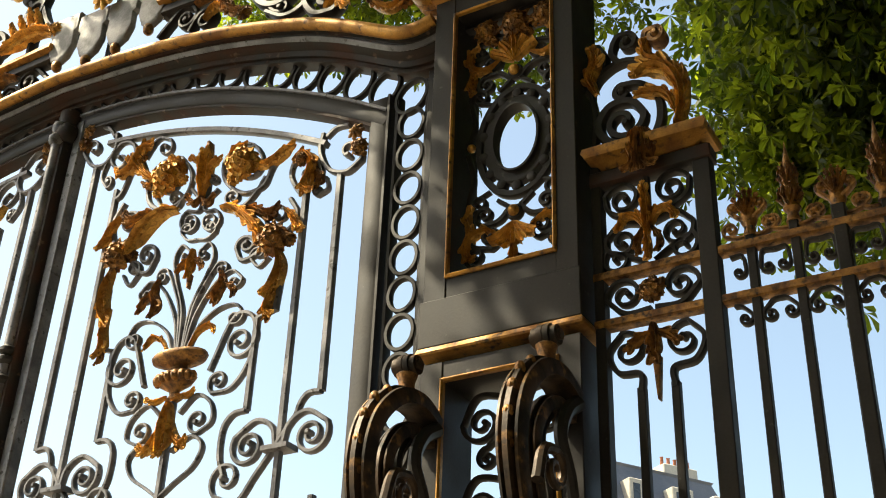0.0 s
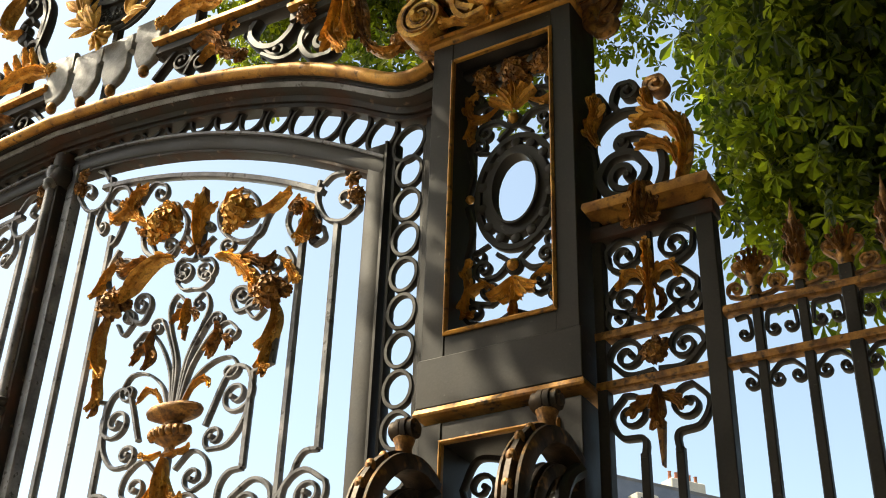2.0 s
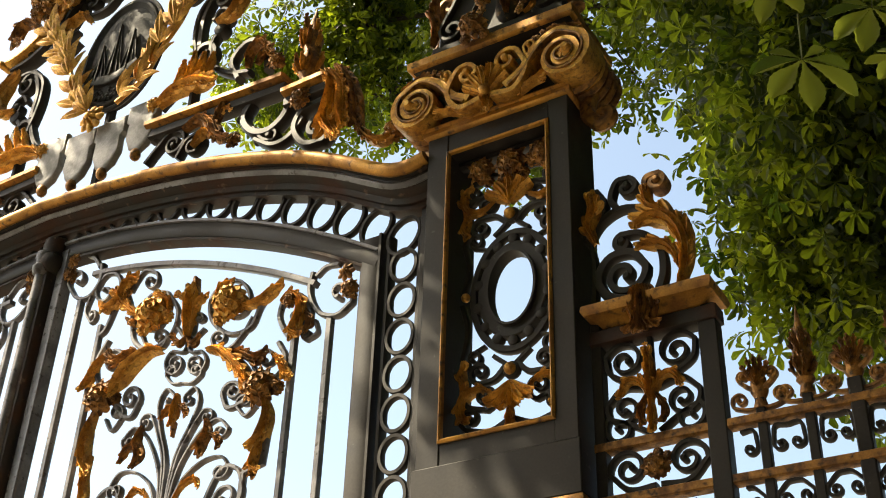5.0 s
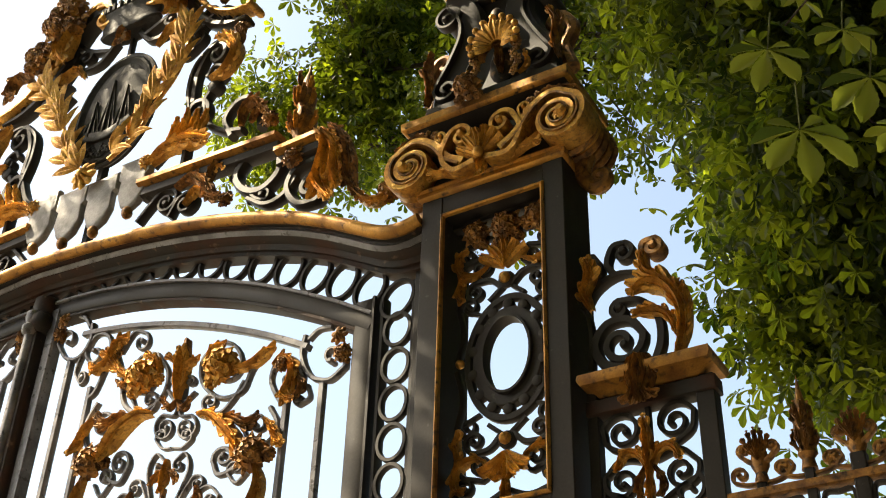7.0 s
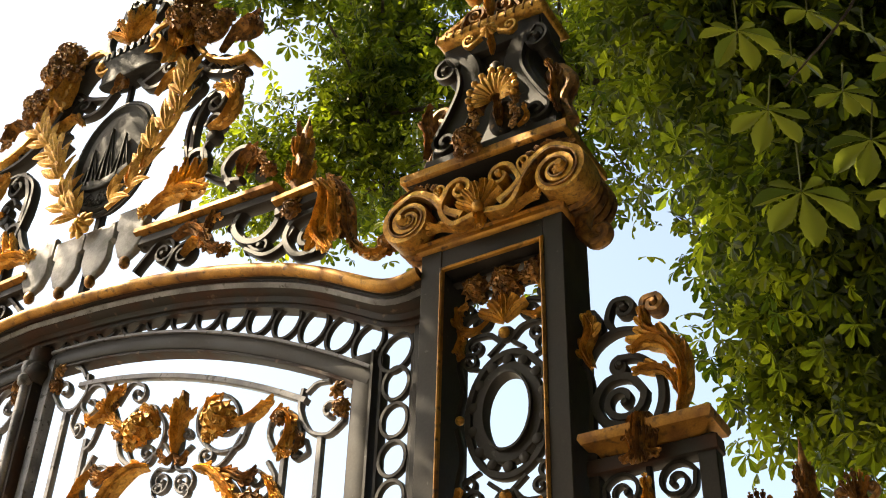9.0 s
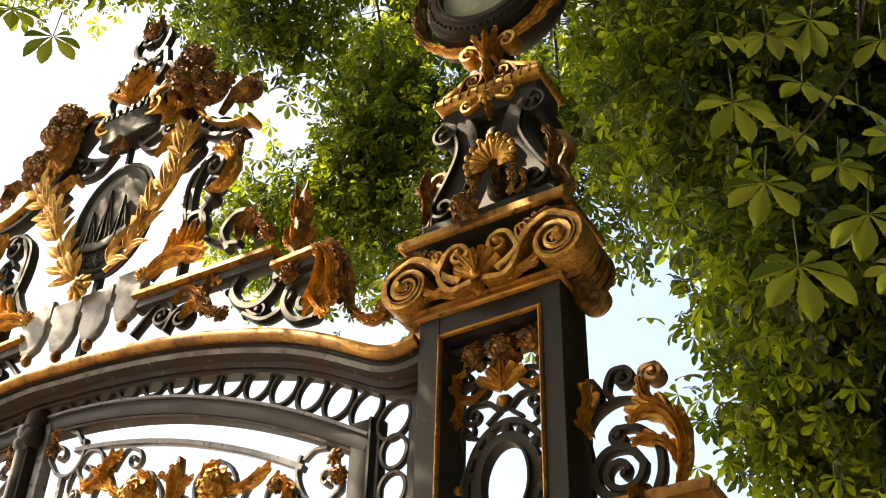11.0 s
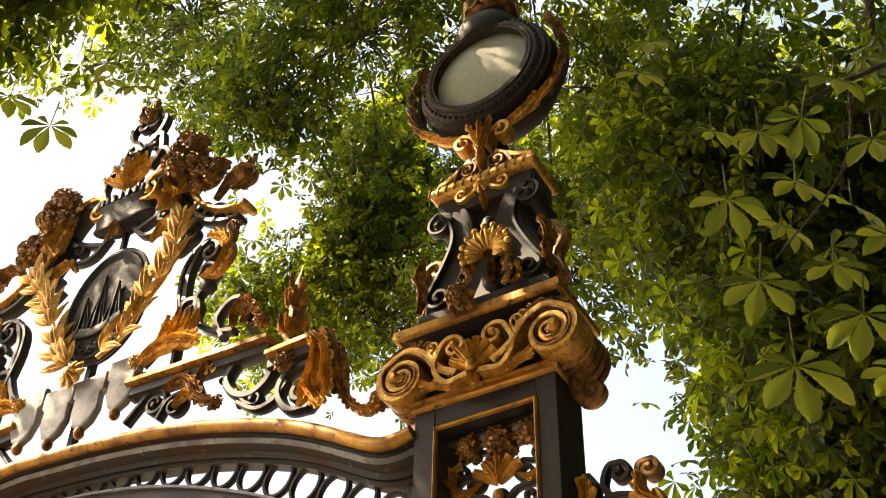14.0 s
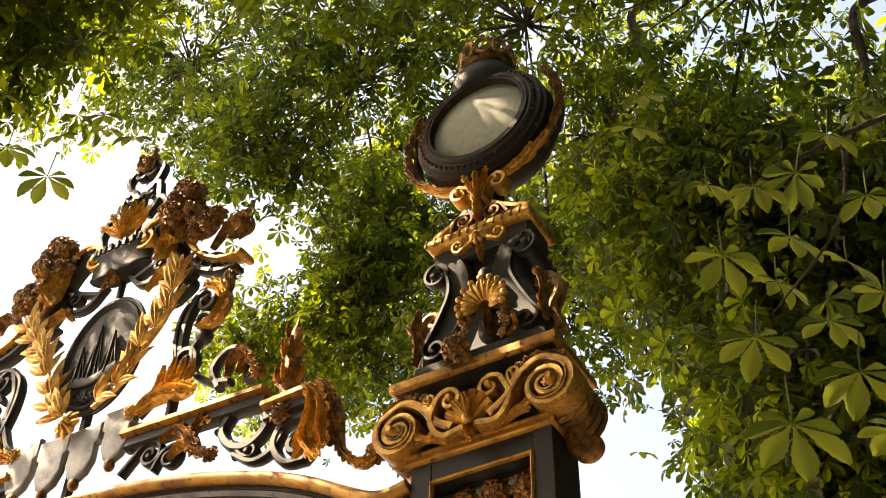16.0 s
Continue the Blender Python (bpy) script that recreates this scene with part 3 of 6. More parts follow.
# ---- capital, pedestal and lamp on the pier ----
def capital():
    cap = thing("pier_capital", "gilded capital with large volutes and a palmette on the gate pier", "capital", (0, 0.13, 5.446))
    Geo().box(-0.33, 0.33, 0.0, 0.27, 5.446, 5.80).part("core", IRON, cap)
    Geo().mould(-0.36, 0.36, 0.0, 0.27, ((0.084, 5.787), (0.10, 5.799), (0.10, 5.842), (0.085, 5.854), (0.0, 5.86))).part("abacus", ROLLED, cap, "worn gilded abacus slab")
    # underside of the slab in dark iron, painting in the shade below the overhang
    Geo().mould(-0.36, 0.36, 0.0, 0.27, ((0.0, 5.735), (0.03, 5.752), (0.05, 5.775), (0.08, 5.789))).part("abacus_bed", IRON, cap)
    Geo().mould(-0.36, 0.36, 0.0, 0.27, ((0.03, 5.858), (0.03, 5.90), (0.01, 5.92), (0.01, 5.97))).part("pedestal_step", IRON, cap)
    for sx in (-1, 1):
        g = Geo()
        line = scroll([(sx * 0.10, 5.473), (sx * 0.19, 5.533), (sx * 0.27, 5.643), (sx * 0.38, 5.698), (sx * 0.50, 5.638)], (sx * 0.405, 5.548, -sx * 2.1), n=7)
        g.bar(line, 0.05, 0.17, -0.015, (1.1, 0.55), 0.03)
        g.part("volute", GILT, cap)
        g = Geo()
        g.bar(scroll([(sx * 0.12, 5.463), (sx * 0.2, 5.523), (sx * 0.28, 5.628), (sx * 0.38, 5.683), (sx * 0.485, 5.628)], (sx * 0.40, 5.548, -sx * 1.9), n=7), 0.018, 0.19, -0.012, (1, 0.5))
        g.part("volute_fillet", DULL, cap)
        Geo().bar(scroll([(sx * 0.03, 5.443), (sx * 0.15, 5.433), (sx * 0.215, 5.543), (sx * 0.17, 5.663)], (sx * 0.11, 5.623, sx * 1.2), n=7), 0.03, 0.07, -0.075, (1.2, 0.6), 0.02).part("inner_scroll", GILT, cap)
        Geo().acanthus([(sx * 0.03, 5.453), (sx * 0.13, 5.428), (sx * 0.24, 5.473), (sx * 0.3, 5.443)], 0.07, -0.06, lobes=4).part("acanthus_leaf", GILT, cap)
        Geo().acanthus([(sx * 0.2, 5.663), (sx * 0.3, 5.713), (sx * 0.42, 5.728), (sx * 0.5, 5.693)], 0.06, -0.07, lobes=4).part("acanthus_leaf", DULL, cap)
        for k in range(4):
            Geo().ball(sx * (0.215 + 0.02 * k), -0.08, 5.623 + 0.028 * k, 0.021 - 0.002 * k).part("pearl", GILT, cap)
        # volute seen on the pier's flank
        g = Geo()
        g.tube([(sx * 0.40, y_, 5.548) for y_ in np.linspace(0.0, 0.27, 9)], 0.115, 0.115, 20)
        g.part("volute_roll", RUSTY, cap)
        for k in range(5):
            y_ = 0.04 + 0.055 * k
            ring = [(sx * (0.40 + 0.122 * math.cos(a)), y_, 5.548 + 0.122 * math.sin(a)) for a in np.linspace(0, 2 * math.pi, 25)]
            Geo().tube(ring, 0.026, 0.026, 6).part("roll_leaf", DULL, cap)
        g = Geo()
        g.tube([(sx * a, 0.13, b) for a, b in scroll([(0.44, 5.443), (0.42, 5.343), (0.47, 5.253)], (0.50, 5.293, 1.3))], 0.045, 0.02, 8)
        g.part("flank_scroll", DULL, cap)
    for a in (-60, -36, -12, 12, 36, 60):
        r = radians(a)
        Geo().acanthus([(0.0, 5.458), (0.06 * math.sin(r), 5.458 + 0.09 * math.cos(r)), (0.135 * math.sin(r), 5.458 + 0.17 * math.cos(r))], 0.055, -0.085 - 0.02 * math.cos(r), lobes=2, n=14, m=6, tip=0.8).part("palmette_leaf", GILT, cap)
    Geo().acanthus([(0.0, 5.503), (-0.0, 5.433), (0.0, 5.373)], 0.09, -0.09, lobes=3).part("acanthus_leaf", GILT, cap)
    Geo().ball(0, -0.12, 5.473, 0.03).part("boss", GILT, cap)
    for sx in (-1, 1):
        Geo().bar(scroll([(sx * 0.19, 5.47), (sx * 0.225, 5.56), (sx * 0.20, 5.66)], (sx * 0.235, 5.67, -sx * 1.1)), 0.018, 0.06, -0.07, (1, 0.6), 0.012).part("tendril", GILT, cap)
        for k, (u, w, r) in enumerate(((0.26, 5.70, 0.03), (0.30, 5.725, 0.022), (0.34, 5.735, 0.018))):
            Geo().rose(sx * u, w, -0.09, r, k, 2).part("blossom", DULL, cap)
        Geo().acanthus([(sx * 0.47, 5.62), (sx * 0.43, 5.70), (sx * 0.36, 5.73), (sx * 0.30, 5.70)], 0.055, -0.085, lobes=4).part("acanthus_leaf", DULL, cap)
        Geo().acanthus([(sx * 0.10, 5.45), (sx * 0.20, 5.455), (sx * 0.29, 5.49), (sx * 0.31, 5.56)], 0.06, -0.075, lobes=4).part("acanthus_leaf", GILT, cap)
        Geo().rosette(sx * 0.405, 5.548, -0.10, 0.03, 6, 0.5, 1).part("volute_eye", GILT, cap)


def pedestal():
    ped = thing("lamp_pedestal", "dark iron lamp pedestal with gilded shell, rosette and reeded top", "pedestal", (0, 0.13, 5.97))
    for sx in (-1, 1):
        leg = curve([(sx * 0.27, 5.98), (sx * 0.26, 6.12), (sx * 0.19, 6.28), (sx * 0.145, 6.42), (sx * 0.155, 6.56), (sx * 0.21, 6.68), (sx * 0.22, 6.76)], 7)
        Geo().bar(leg, 0.17, 0.21, 0.13, (1.15, 0.95)).part("leg", IRON, ped, smooth=25)
    Geo().box(-0.2, 0.2, 0.06, 0.2, 5.97, 6.28).part("body", IRON, ped)
    Geo().box(-0.11, 0.11, 0.08, 0.19, 6.28, 6.67).part("web", IRON, ped)
    Geo().box(-0.3, 0.3, 0.03, 0.24, 6.66, 6.77).part("neck_block", IRON, ped)
    for sx in (-1, 1):
        Geo().bar(scroll([(sx * 0.33, 6.10), (sx * 0.24, 6.27), (sx * 0.185, 6.42), (sx * 0.2, 6.55), (sx * 0.27, 6.66)], (sx * 0.26, 6.575, -sx * 1.2), (sx * 0.26, 6.07, -sx * 1.3)), 0.022, 0.05, 0.015, (1, 0.8), 0.02).part("scroll_edge", IRON, ped)
        Geo().acanthus([(sx * 0.38, 6.0), (sx * 0.36, 6.12), (sx * 0.38, 6.24), (sx * 0.34, 6.34)], 0.10, 0.0, lobes=4, curl=0.9).part("acanthus_leaf", DULL, ped, "dull gilded leaf")
        g = Geo()
        g.tube([(sx * a, 0.1, b) for a, b in scroll([(0.40, 6.0), (0.37, 6.14), (0.42, 6.26), (0.38, 6.36)], (0.33, 6.34, -1.2 * -1))], 0.045, 0.02, 8)
        g.part("flank_scroll", DULL, ped)
        g = Geo()
        g.tube([(sx * 0.25, y_, 6.60) for y_ in np.linspace(0.0, 0.27, 5)], 0.06, 0.06, 14)
        g.part("flank_roll", IRON, ped)
    # shell over an arched niche hung with flowers
    mx, mz = 0.055, 6.20
    for k in range(11):
        a = -110 + 22 * k
        r = radians(a)
        Geo().blade(mx + 0.03 * math.sin(r), mz + 0.03 * math.cos(r), -0.05, 0.135 - 0.03 * abs(a) / 110, 0.062, 90 - a, 0.3).part("shell_rib", GILT, ped, "gilded scallop rib")
        Geo().ball(mx + (0.15 - 0.02 * abs(a) / 110) * math.sin(r), -0.085, mz + (0.155 - 0.02 * abs(a) / 110) * math.cos(r), 0.02, n=8, m=6).part("shell_lip", GILT, ped)
    Geo().bar([(mx + 0.10 * math.sin(a), mz - 0.03 + 0.09 * math.cos(a)) for a in np.linspace(-1.7, 1.7, 20)], 0.026, 0.06, -0.03).part("niche_arch", DULL, ped)
    Geo().ball(mx, 0.03, mz - 0.08, 0.08, 0.12, 0.03).part("niche_boss", BRONZE, ped)
    Geo().acanthus([(mx, mz - 0.16), (mx, mz - 0.08), (mx, mz)], 0.09, -0.01, lobes=3).part("niche_leaf", DULL, ped)
    for sx in (-1, 1):
        for k in range(6):
            Geo().rose(mx + sx * (0.115 + 0.012 * math.sin(k * 2.1)), mz - 0.02 - 0.042 * k, -0.05, 0.04, k, 2).part("garland_flower", DULL, ped)
        Geo().acanthus([(mx + sx * 0.12, mz - 0.24), (mx + sx * 0.17, mz - 0.20), (mx + sx * 0.16, mz - 0.12)], 0.05, -0.04, lobes=3).part("garland_leaf", GILT, ped)
    Geo().lathe(mx - 0.01, -0.02, [(0.02, 6.36), (0.034, 6.38), (0.03, 6.41), (0.036, 6.44), (0.02, 6.47), (0.0, 6.48)], 14).part("shell_knob", BRONZE, ped)
    Geo().acanthus([(0.02, 6.55), (0.02, 6.62), (0.02, 6.67)], 0.07, -0.02, lobes=2).part("acanthus_leaf", GILT, ped)
    Geo().bunch(-0.06, 5.895, -0.13, 0.085, 6, 3).part("rosette", DULL, ped, "dull gilded rosette over the slab's edge")
    Geo().mould(-0.28, 0.28, 0.02, 0.25, ((-0.02, 6.765), (0.02, 6.775), (0.045, 6.795), (0.05, 6.815), (0.04, 6.84), (0.0, 6.85))).part("reeded_slab", GILT, ped, "gilded slab with bound reeding")
    for k in range(13):
        x = -0.32 + 0.64 * k / 12
        Geo().bar([(x - 0.004, 6.79), (x + 0.004, 6.842)], 0.01, 0.012, -0.026).part("reed_band", DULL, ped)
    Geo().rosette(0.02, 6.70, -0.05, 0.055, 7, 0.5).part("rosette", GILT, ped)
    for sx in (-1, 1):
        Geo().bar(scroll([(0.02 + sx * 0.05, 6.68), (0.02 + sx * 0.12, 6.64)], (0.02 + sx * 0.12, 6.685, sx * 1.1)), 0.02, 0.03, -0.04, (1, 0.6), 0.01).part("scroll", GILT, ped)
        # broken pediment over the slab
        Geo().bar(curve([(sx * 0.30, 6.86), (sx * 0.18, 6.92), (sx * 0.08, 6.99)], 6), 0.035, 0.1, 0.05, (1, 0.8)).part("pediment_scroll", GILT, ped)
        Geo().bar(scroll([(sx * 0.18, 6.86), (sx * 0.13, 6.95), (sx * 0.05, 6.95)], (sx * 0.09, 6.91, sx * 1.4)), 0.02, 0.06, 0.02, (1, 0.6), 0.014).part("pediment_volute", DULL, ped)
    Geo().acanthus([(0.0, 6.86), (0.0, 6.94), (0.0, 7.03)], 0.10, -0.01, lobes=3).part("acanthus_leaf", GILT, ped)
    Geo().box(-0.1, 0.1, 0.05, 0.22, 6.85, 6.98).part("neck", IRON, ped)


def lamp():
    lp = thing("gate_lamp", "round iron lamp with milky glass, gilded leaves and pierced crown", "lamp", (0, 0.13, 7.0))
    cx, cz, k_ = 0.0, 7.72, 1.25

    def dial(prof, n=40):
        return [[(cx + k_ * q * math.cos(2 * math.pi * j / n), yy, cz + k_ * q * math.sin(2 * math.pi * j / n)) for j in range(n)] for q, yy in prof]

    Geo().loops(dial([(0.20, 0.34), (0.30, 0.30), (0.345, 0.22), (0.36, 0.12), (0.352, 0.06), (0.352, 0.035), (0.34, 0.03), (0.335, 0.0), (0.318, -0.004), (0.30, -0.03), (0.285, -0.032), (0.28, -0.045), (0.266, -0.045), (0.255, 0.0), (0.25, 0.02)])).part("drum", RUSTY, lp)
    Geo().loops(dial([(0.252, 0.015), (0.2, -0.005), (0.12, -0.02), (0.05, -0.026), (0.01, -0.027)])).part("glass", GLOBE, lp, "milky glass face")
    Geo().loops(dial([(0.262, -0.03), (0.262, -0.042), (0.25, -0.042), (0.25, -0.03)]), caps=False).part("glass_rim", RUSTY, lp)
    for k in range(56):
        a = 2 * math.pi * k / 56
        Geo().ball(cx + 0.387 * math.cos(a), -0.022, cz + 0.387 * math.sin(a), 0.011, n=8, m=6).part("bead", RUSTY, lp)
    for sx in (-1, 1):
        for k in range(10):
            a = radians(-80 + 12 * k)
            x, z = cx + sx * 0.50 * math.cos(a), cz + 0.50 * math.sin(a)
            d = (-sx * math.sin(a), math.cos(a))
            Geo().acanthus([(x - d[0] * 0.05, z - d[1] * 0.05), (x + sx * 0.012, z), (x + d[0] * 0.06 + sx * 0.02, z + d[1] * 0.06)], 0.085, 0.06 - 0.01 * (k % 2), lobes=4, root=0.6).part("acanthus_leaf", GILT if k < 4 else DULL, lp)
        line = [(cx + sx * 0.49 * math.cos(a), cz + 0.49 * math.sin(a)) for a in np.linspace(radians(-85), radians(25), 20)]
        Geo().bar(line, 0.028, 0.07, 0.12, (0.8, 1)).part("cradle_arm", RUSTY, lp)
    for sx in (-1, 1):
        Geo().bar(scroll([(sx * 0.03, 7.05), (sx * 0.05, 7.14), (sx * 0.12, 7.19)], (sx * 0.12, 7.13, -sx * 1.1)), 0.03, 0.09, 0.03, (1, 0.7), 0.018).part("saddle_scroll", GILT, lp)
        Geo().acanthus([(sx * 0.05, 7.17), (sx * 0.16, 7.20), (sx * 0.26, 7.25), (sx * 0.34, 7.33)], 0.09, 0.02, lobes=5).part("acanthus_leaf", GILT, lp)
    for a in (-40, 0, 40):
        Geo().acanthus([(0, 7.03), (0.05 * math.sin(radians(a)), 7.12), (0.11 * math.sin(radians(a)), 7.22)], 0.075, -0.03, lobes=3).part("acanthus_leaf", GILT, lp)
    Geo().lathe(0, 0.13, [(0.06, 6.97), (0.05, 7.1), (0.09, 7.16), (0.06, 7.28)], 18).part("stem", IRON, lp)
    Geo().lathe(0, 0.13, [(0.21, 8.03), (0.235, 8.08), (0.22, 8.17), (0.17, 8.24), (0.15, 8.28), (0.15, 8.31)], 28).part("hood", IRON, lp)
    Geo().lathe(0, 0.13, [(0.15, 8.29), (0.175, 8.31), (0.155, 8.335)], 28).part("crown_rim", DULL, lp)
    Geo().lathe(0, 0.13, [(0.14, 8.32), (0.16, 8.36), (0.155, 8.43), (0.12, 8.47), (0.05, 8.48)], 30, flutes=15, depth=0.12).part("crown_cap", DULL, lp)
    for k in range(10):
        a = 2 * math.pi * k / 10
        x, y_ = 0.165 * math.cos(a), 0.13 + 0.165 * math.sin(a)
        pts = [(x + 0.046 * math.cos(b) * -math.sin(a), y_ + 0.046 * math.cos(b) * math.cos(a), 8.405 + 0.07 * math.sin(b)) for b in np.linspace(0, 2 * math.pi, 13)]
        Geo().tube(pts, 0.016, 0.016, 6).part("crown_ring", DULL, lp)
        Geo().ball(x, y_, 8.49, 0.02, n=8, m=6).part("crown_bud", DULL, lp)


capital()
pedestal()
lamp()


# ---- the gate leaves ----
def arch_z(x):
    return 5.728 - 0.129 * (x - CX) ** 2


def gate_leaf(mirror):
    lx = -1.98
    far = (lambda x: 2 * CX - x) if mirror else (lambda x: x)

    def leaf_at(u, w):
        k = min(1.0, max(0.0, (w - 3.9) / 1.1))
        return far(lx + u), w - 0.33 * u * k

    def plain(x, z):
        return far(x), z

    leaf = thing("gate_leaf", "tall wrought-iron gate leaf with scrolls, flower vase and gilded leaves", "gate", (far(lx), GATE_Y, 0.1), "gate leaves")
    y = GATE_Y
    Geo(plain).bar([(-0.81, 0.12), (-0.81, 5.06)], 0.12, 0.07, y).part("hinge_stile", IRON, leaf)
    Geo(plain).bar([(-0.745, 0.12), (-0.745, 5.06)], 0.018, 0.09, y - 0.005).part("stile_fillet", IRON, leaf)
    Geo(plain).bar([(-3.10, 0.12), (-3.10, 5.68)], 0.075, 0.08, y - 0.005).part("meeting_stile", SUNLIT, leaf)
    xs = np.linspace(-0.76, -3.16, 30)
    Geo(plain).bar([(x, arch_z(x) - 0.05) for x in xs], 0.095, 0.078, y).part("arched_head", IRON, leaf)
    # upper fillet in the glare-lightened iron, lower one in rusty iron
    Geo(plain).bar([(x, arch_z(x) + 0.005) for x in xs], 0.02, 0.06, y - 0.02).part("head_fillet", SUNLIT, leaf)
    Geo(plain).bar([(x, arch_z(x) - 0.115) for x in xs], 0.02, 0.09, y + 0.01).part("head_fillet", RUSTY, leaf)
    Geo(leaf_at).bar([(u, 5.27 - 0.14 * u * u) for u in np.linspace(-0.86, 0.82, 24)], 0.034, 0.045, y).part("inner_arch", SUNLIT, leaf)
    Geo(plain).bar([(-0.8, 0.16), (-3.1, 0.16)], 0.12, 0.06, y).part("bottom_rail", IRON, leaf)
    Geo(plain).box(min(far(-0.86), far(-2.97)), max(far(-0.86), far(-2.97)), y - 0.012, y + 0.012, 0.22, 1.35).part("kick_panel", IRON, leaf)
    Geo(plain).bar([(-0.8, 1.4), (-3.1, 1.4)], 0.1, 0.06, y).part("middle_rail", IRON, leaf)
    for s in (-1, 1):
        at = lambda u, w, s=s: leaf_at(s * u, w)
        def bar_(pts, end=None, start=None, w=0.03, name="scroll", eye=0.016, taper=(1, 0.65), mat=SUNLIT, d=0.042, n=8):
            Geo(at).bar(scroll(pts, end, start, n), w * 0.9, d * 0.85, y, taper, eye, True).part(name, mat, leaf)
        def gold(pts, width, lobes=4, mat=GILT, curl=0.5, tip=0.25, bulge=0.26, dy=0.025):
            Geo(at).acanthus(pts, width * 1.0, y - dy, bulge, curl, lobes, tip).part("acanthus_leaf", mat, leaf)
        # upright bars
        Geo(at).bar([(0.93, 3.46), (0.93, 5.0)], 0.034, 0.036, y).part("upright_bar", SUNLIT, leaf)
        Geo(at).bar([(0.715, 1.4), (0.715, 4.86)], 0.032, 0.034, y).part("upright_bar", SUNLIT, leaf)
        Geo(at).bar([(0.49, 3.44), (0.49, 3.95)], 0.03, 0.034, y).part("upright_bar", SUNLIT, leaf)
        for u in (0.93, 0.24):
            Geo(at).bar([(u, 1.4), (u, 2.95)], 0.032, 0.034, y).part("upright_bar", SUNLIT, leaf)
        bar_([(0.93, 3.46), (0.86, 3.46), (0.82, 3.42), (0.80, 3.36)], eye=0, taper=(1, 1), name="bar_crook")
        bar_([(0.49, 3.44), (0.41, 3.43), (0.36, 3.36), (0.36, 3.22), (0.40, 3.12)], eye=0, taper=(1, 1), name="bar_crook")
        # corner ring beside the stile
        bar_([(0.80, 5.24), (0.79, 5.12), (0.86, 5.01), (0.97, 5.0), (1.06, 5.08)], (0.98, 5.12, 0.8), w=0.034, d=0.05, name="corner_scroll")
        bar_([(0.82, 5.22), (0.88, 5.28), (0.96, 5.30)], eye=0, w=0.03, name="corner_tie", taper=(1, 1))
        Geo(at).rosette(1.03, 5.24, y - 0.03, 0.055, 7, 0.5).part("rosette", DULL, leaf)
        Geo(at).bunch(1.05, 5.15, y - 0.02, 0.055, 3, 4).part("blossom_boss", DULL, leaf)
        # scroll with gilded drop at the top of the inner bar
        up, low = (0.0, 0.0) if s == 1 else (0.07, -0.10)
        bar_([(0.715, 4.80), (0.66, 4.85), (0.605, 4.97 + up), (0.64, 5.09 + up), (0.74, 5.10 + up), (0.81, 5.01 + up)], (0.73, 4.98 + up, -0.9), w=0.034)
        if s == 1:
            gold([(0.62, 5.05), (0.68, 5.10), (0.75, 5.06), (0.75, 4.95), (0.72, 4.86), (0.78, 4.82)], 0.12, 6)
            gold([(0.78, 5.02), (0.82, 4.94), (0.80, 4.86)], 0.08, 3, DULL)
            Geo(at).bunch(0.69, 5.06, y - 0.03, 0.05, 4, 5).part("blossom_boss", DULL, leaf)
        else:
            gold([(0.74, 4.98), (0.68, 4.94), (0.58, 5.0), (0.52, 5.12), (0.44, 5.13)], 0.13, 6)
            gold([(0.60, 5.02), (0.54, 5.07), (0.49, 5.03)], 0.08, 3, DULL)
            bar_([(0.52, 5.06), (0.44, 5.20), (0.34, 5.20)], (0.37, 5.14, 1.1), w=0.026)
            gold([(0.50, 4.90), (0.43, 4.87), (0.36, 4.90)], 0.08, 4, DULL)
        bar_([(0.84, 4.95 + up), (0.86, 4.86 + up), (0.80, 4.80 + up)], (0.80, 4.84 + up, -1.1), w=0.024, eye=0.02)
        # great scrolls with roses
        bar_([(0.55, 5.15 + low), (0.47, 5.02 + low), (0.42, 4.88 + low), (0.28, 4.83 + low), (0.14, 4.92 + low), (0.12, 5.06 + low), (0.22, 5.17 + low)], (0.28, 5.03 + low, -1.15), w=0.034, n=7)
        bar_([(0.10, 4.86), (0.03, 4.80), (0.02, 4.90)], (0.06, 4.92, -1.0), w=0.022, eye=0.02)
        Geo(at).bunch(0.28, 5.02 + low, y - 0.03, 0.115, 8, 7).part("rose", GILT, leaf, "gilded rose in the scroll")
        gold([(0.30, 5.04 + low), (0.40, 5.02 + low), (0.50, 5.06 + low), (0.57, 5.12 + low), (0.63, 5.14 + low)], 0.11, 5)
        gold([(0.16, 5.05 + low), (0.2, 5.12 + low), (0.28, 5.15 + low)], 0.09, 3)
        # volute chain under the roses
        bar_([(0.43, 4.95), (0.38, 4.84), (0.30, 4.74), (0.20, 4.74)], (0.22, 4.80, -1.2), w=0.026)
        bar_([(0.62, 4.78), (0.68, 4.66), (0.62, 4.54), (0.50, 4.58)], (0.55, 4.66, -1.2), w=0.03)
        gold([(0.16, 4.72), (0.26, 4.71), (0.36, 4.64), (0.44, 4.55), (0.48, 4.47)], 0.15, 5, bulge=0.4)
        gold([(0.30, 4.70), (0.40, 4.70), (0.50, 4.66), (0.57, 4.70)], 0.12, 4, DULL)
        gold([(0.60, 4.70), (0.66, 4.64), (0.70, 4.56), (0.74, 4.52)], 0.10, 4)
        Geo(at).bunch(0.56, 4.46, y - 0.03, 0.105, 9, 11, 7).part("flower_head", DULL, leaf, "tarnished gilded flower head")
        gold([(0.585, 4.40), (0.62, 4.28), (0.60, 4.16), (0.54, 4.08)], 0.12, 5, bulge=0.4)
        gold([(0.56, 4.18), (0.58, 4.08), (0.56, 3.98), (0.60, 3.93)], 0.10, 4)
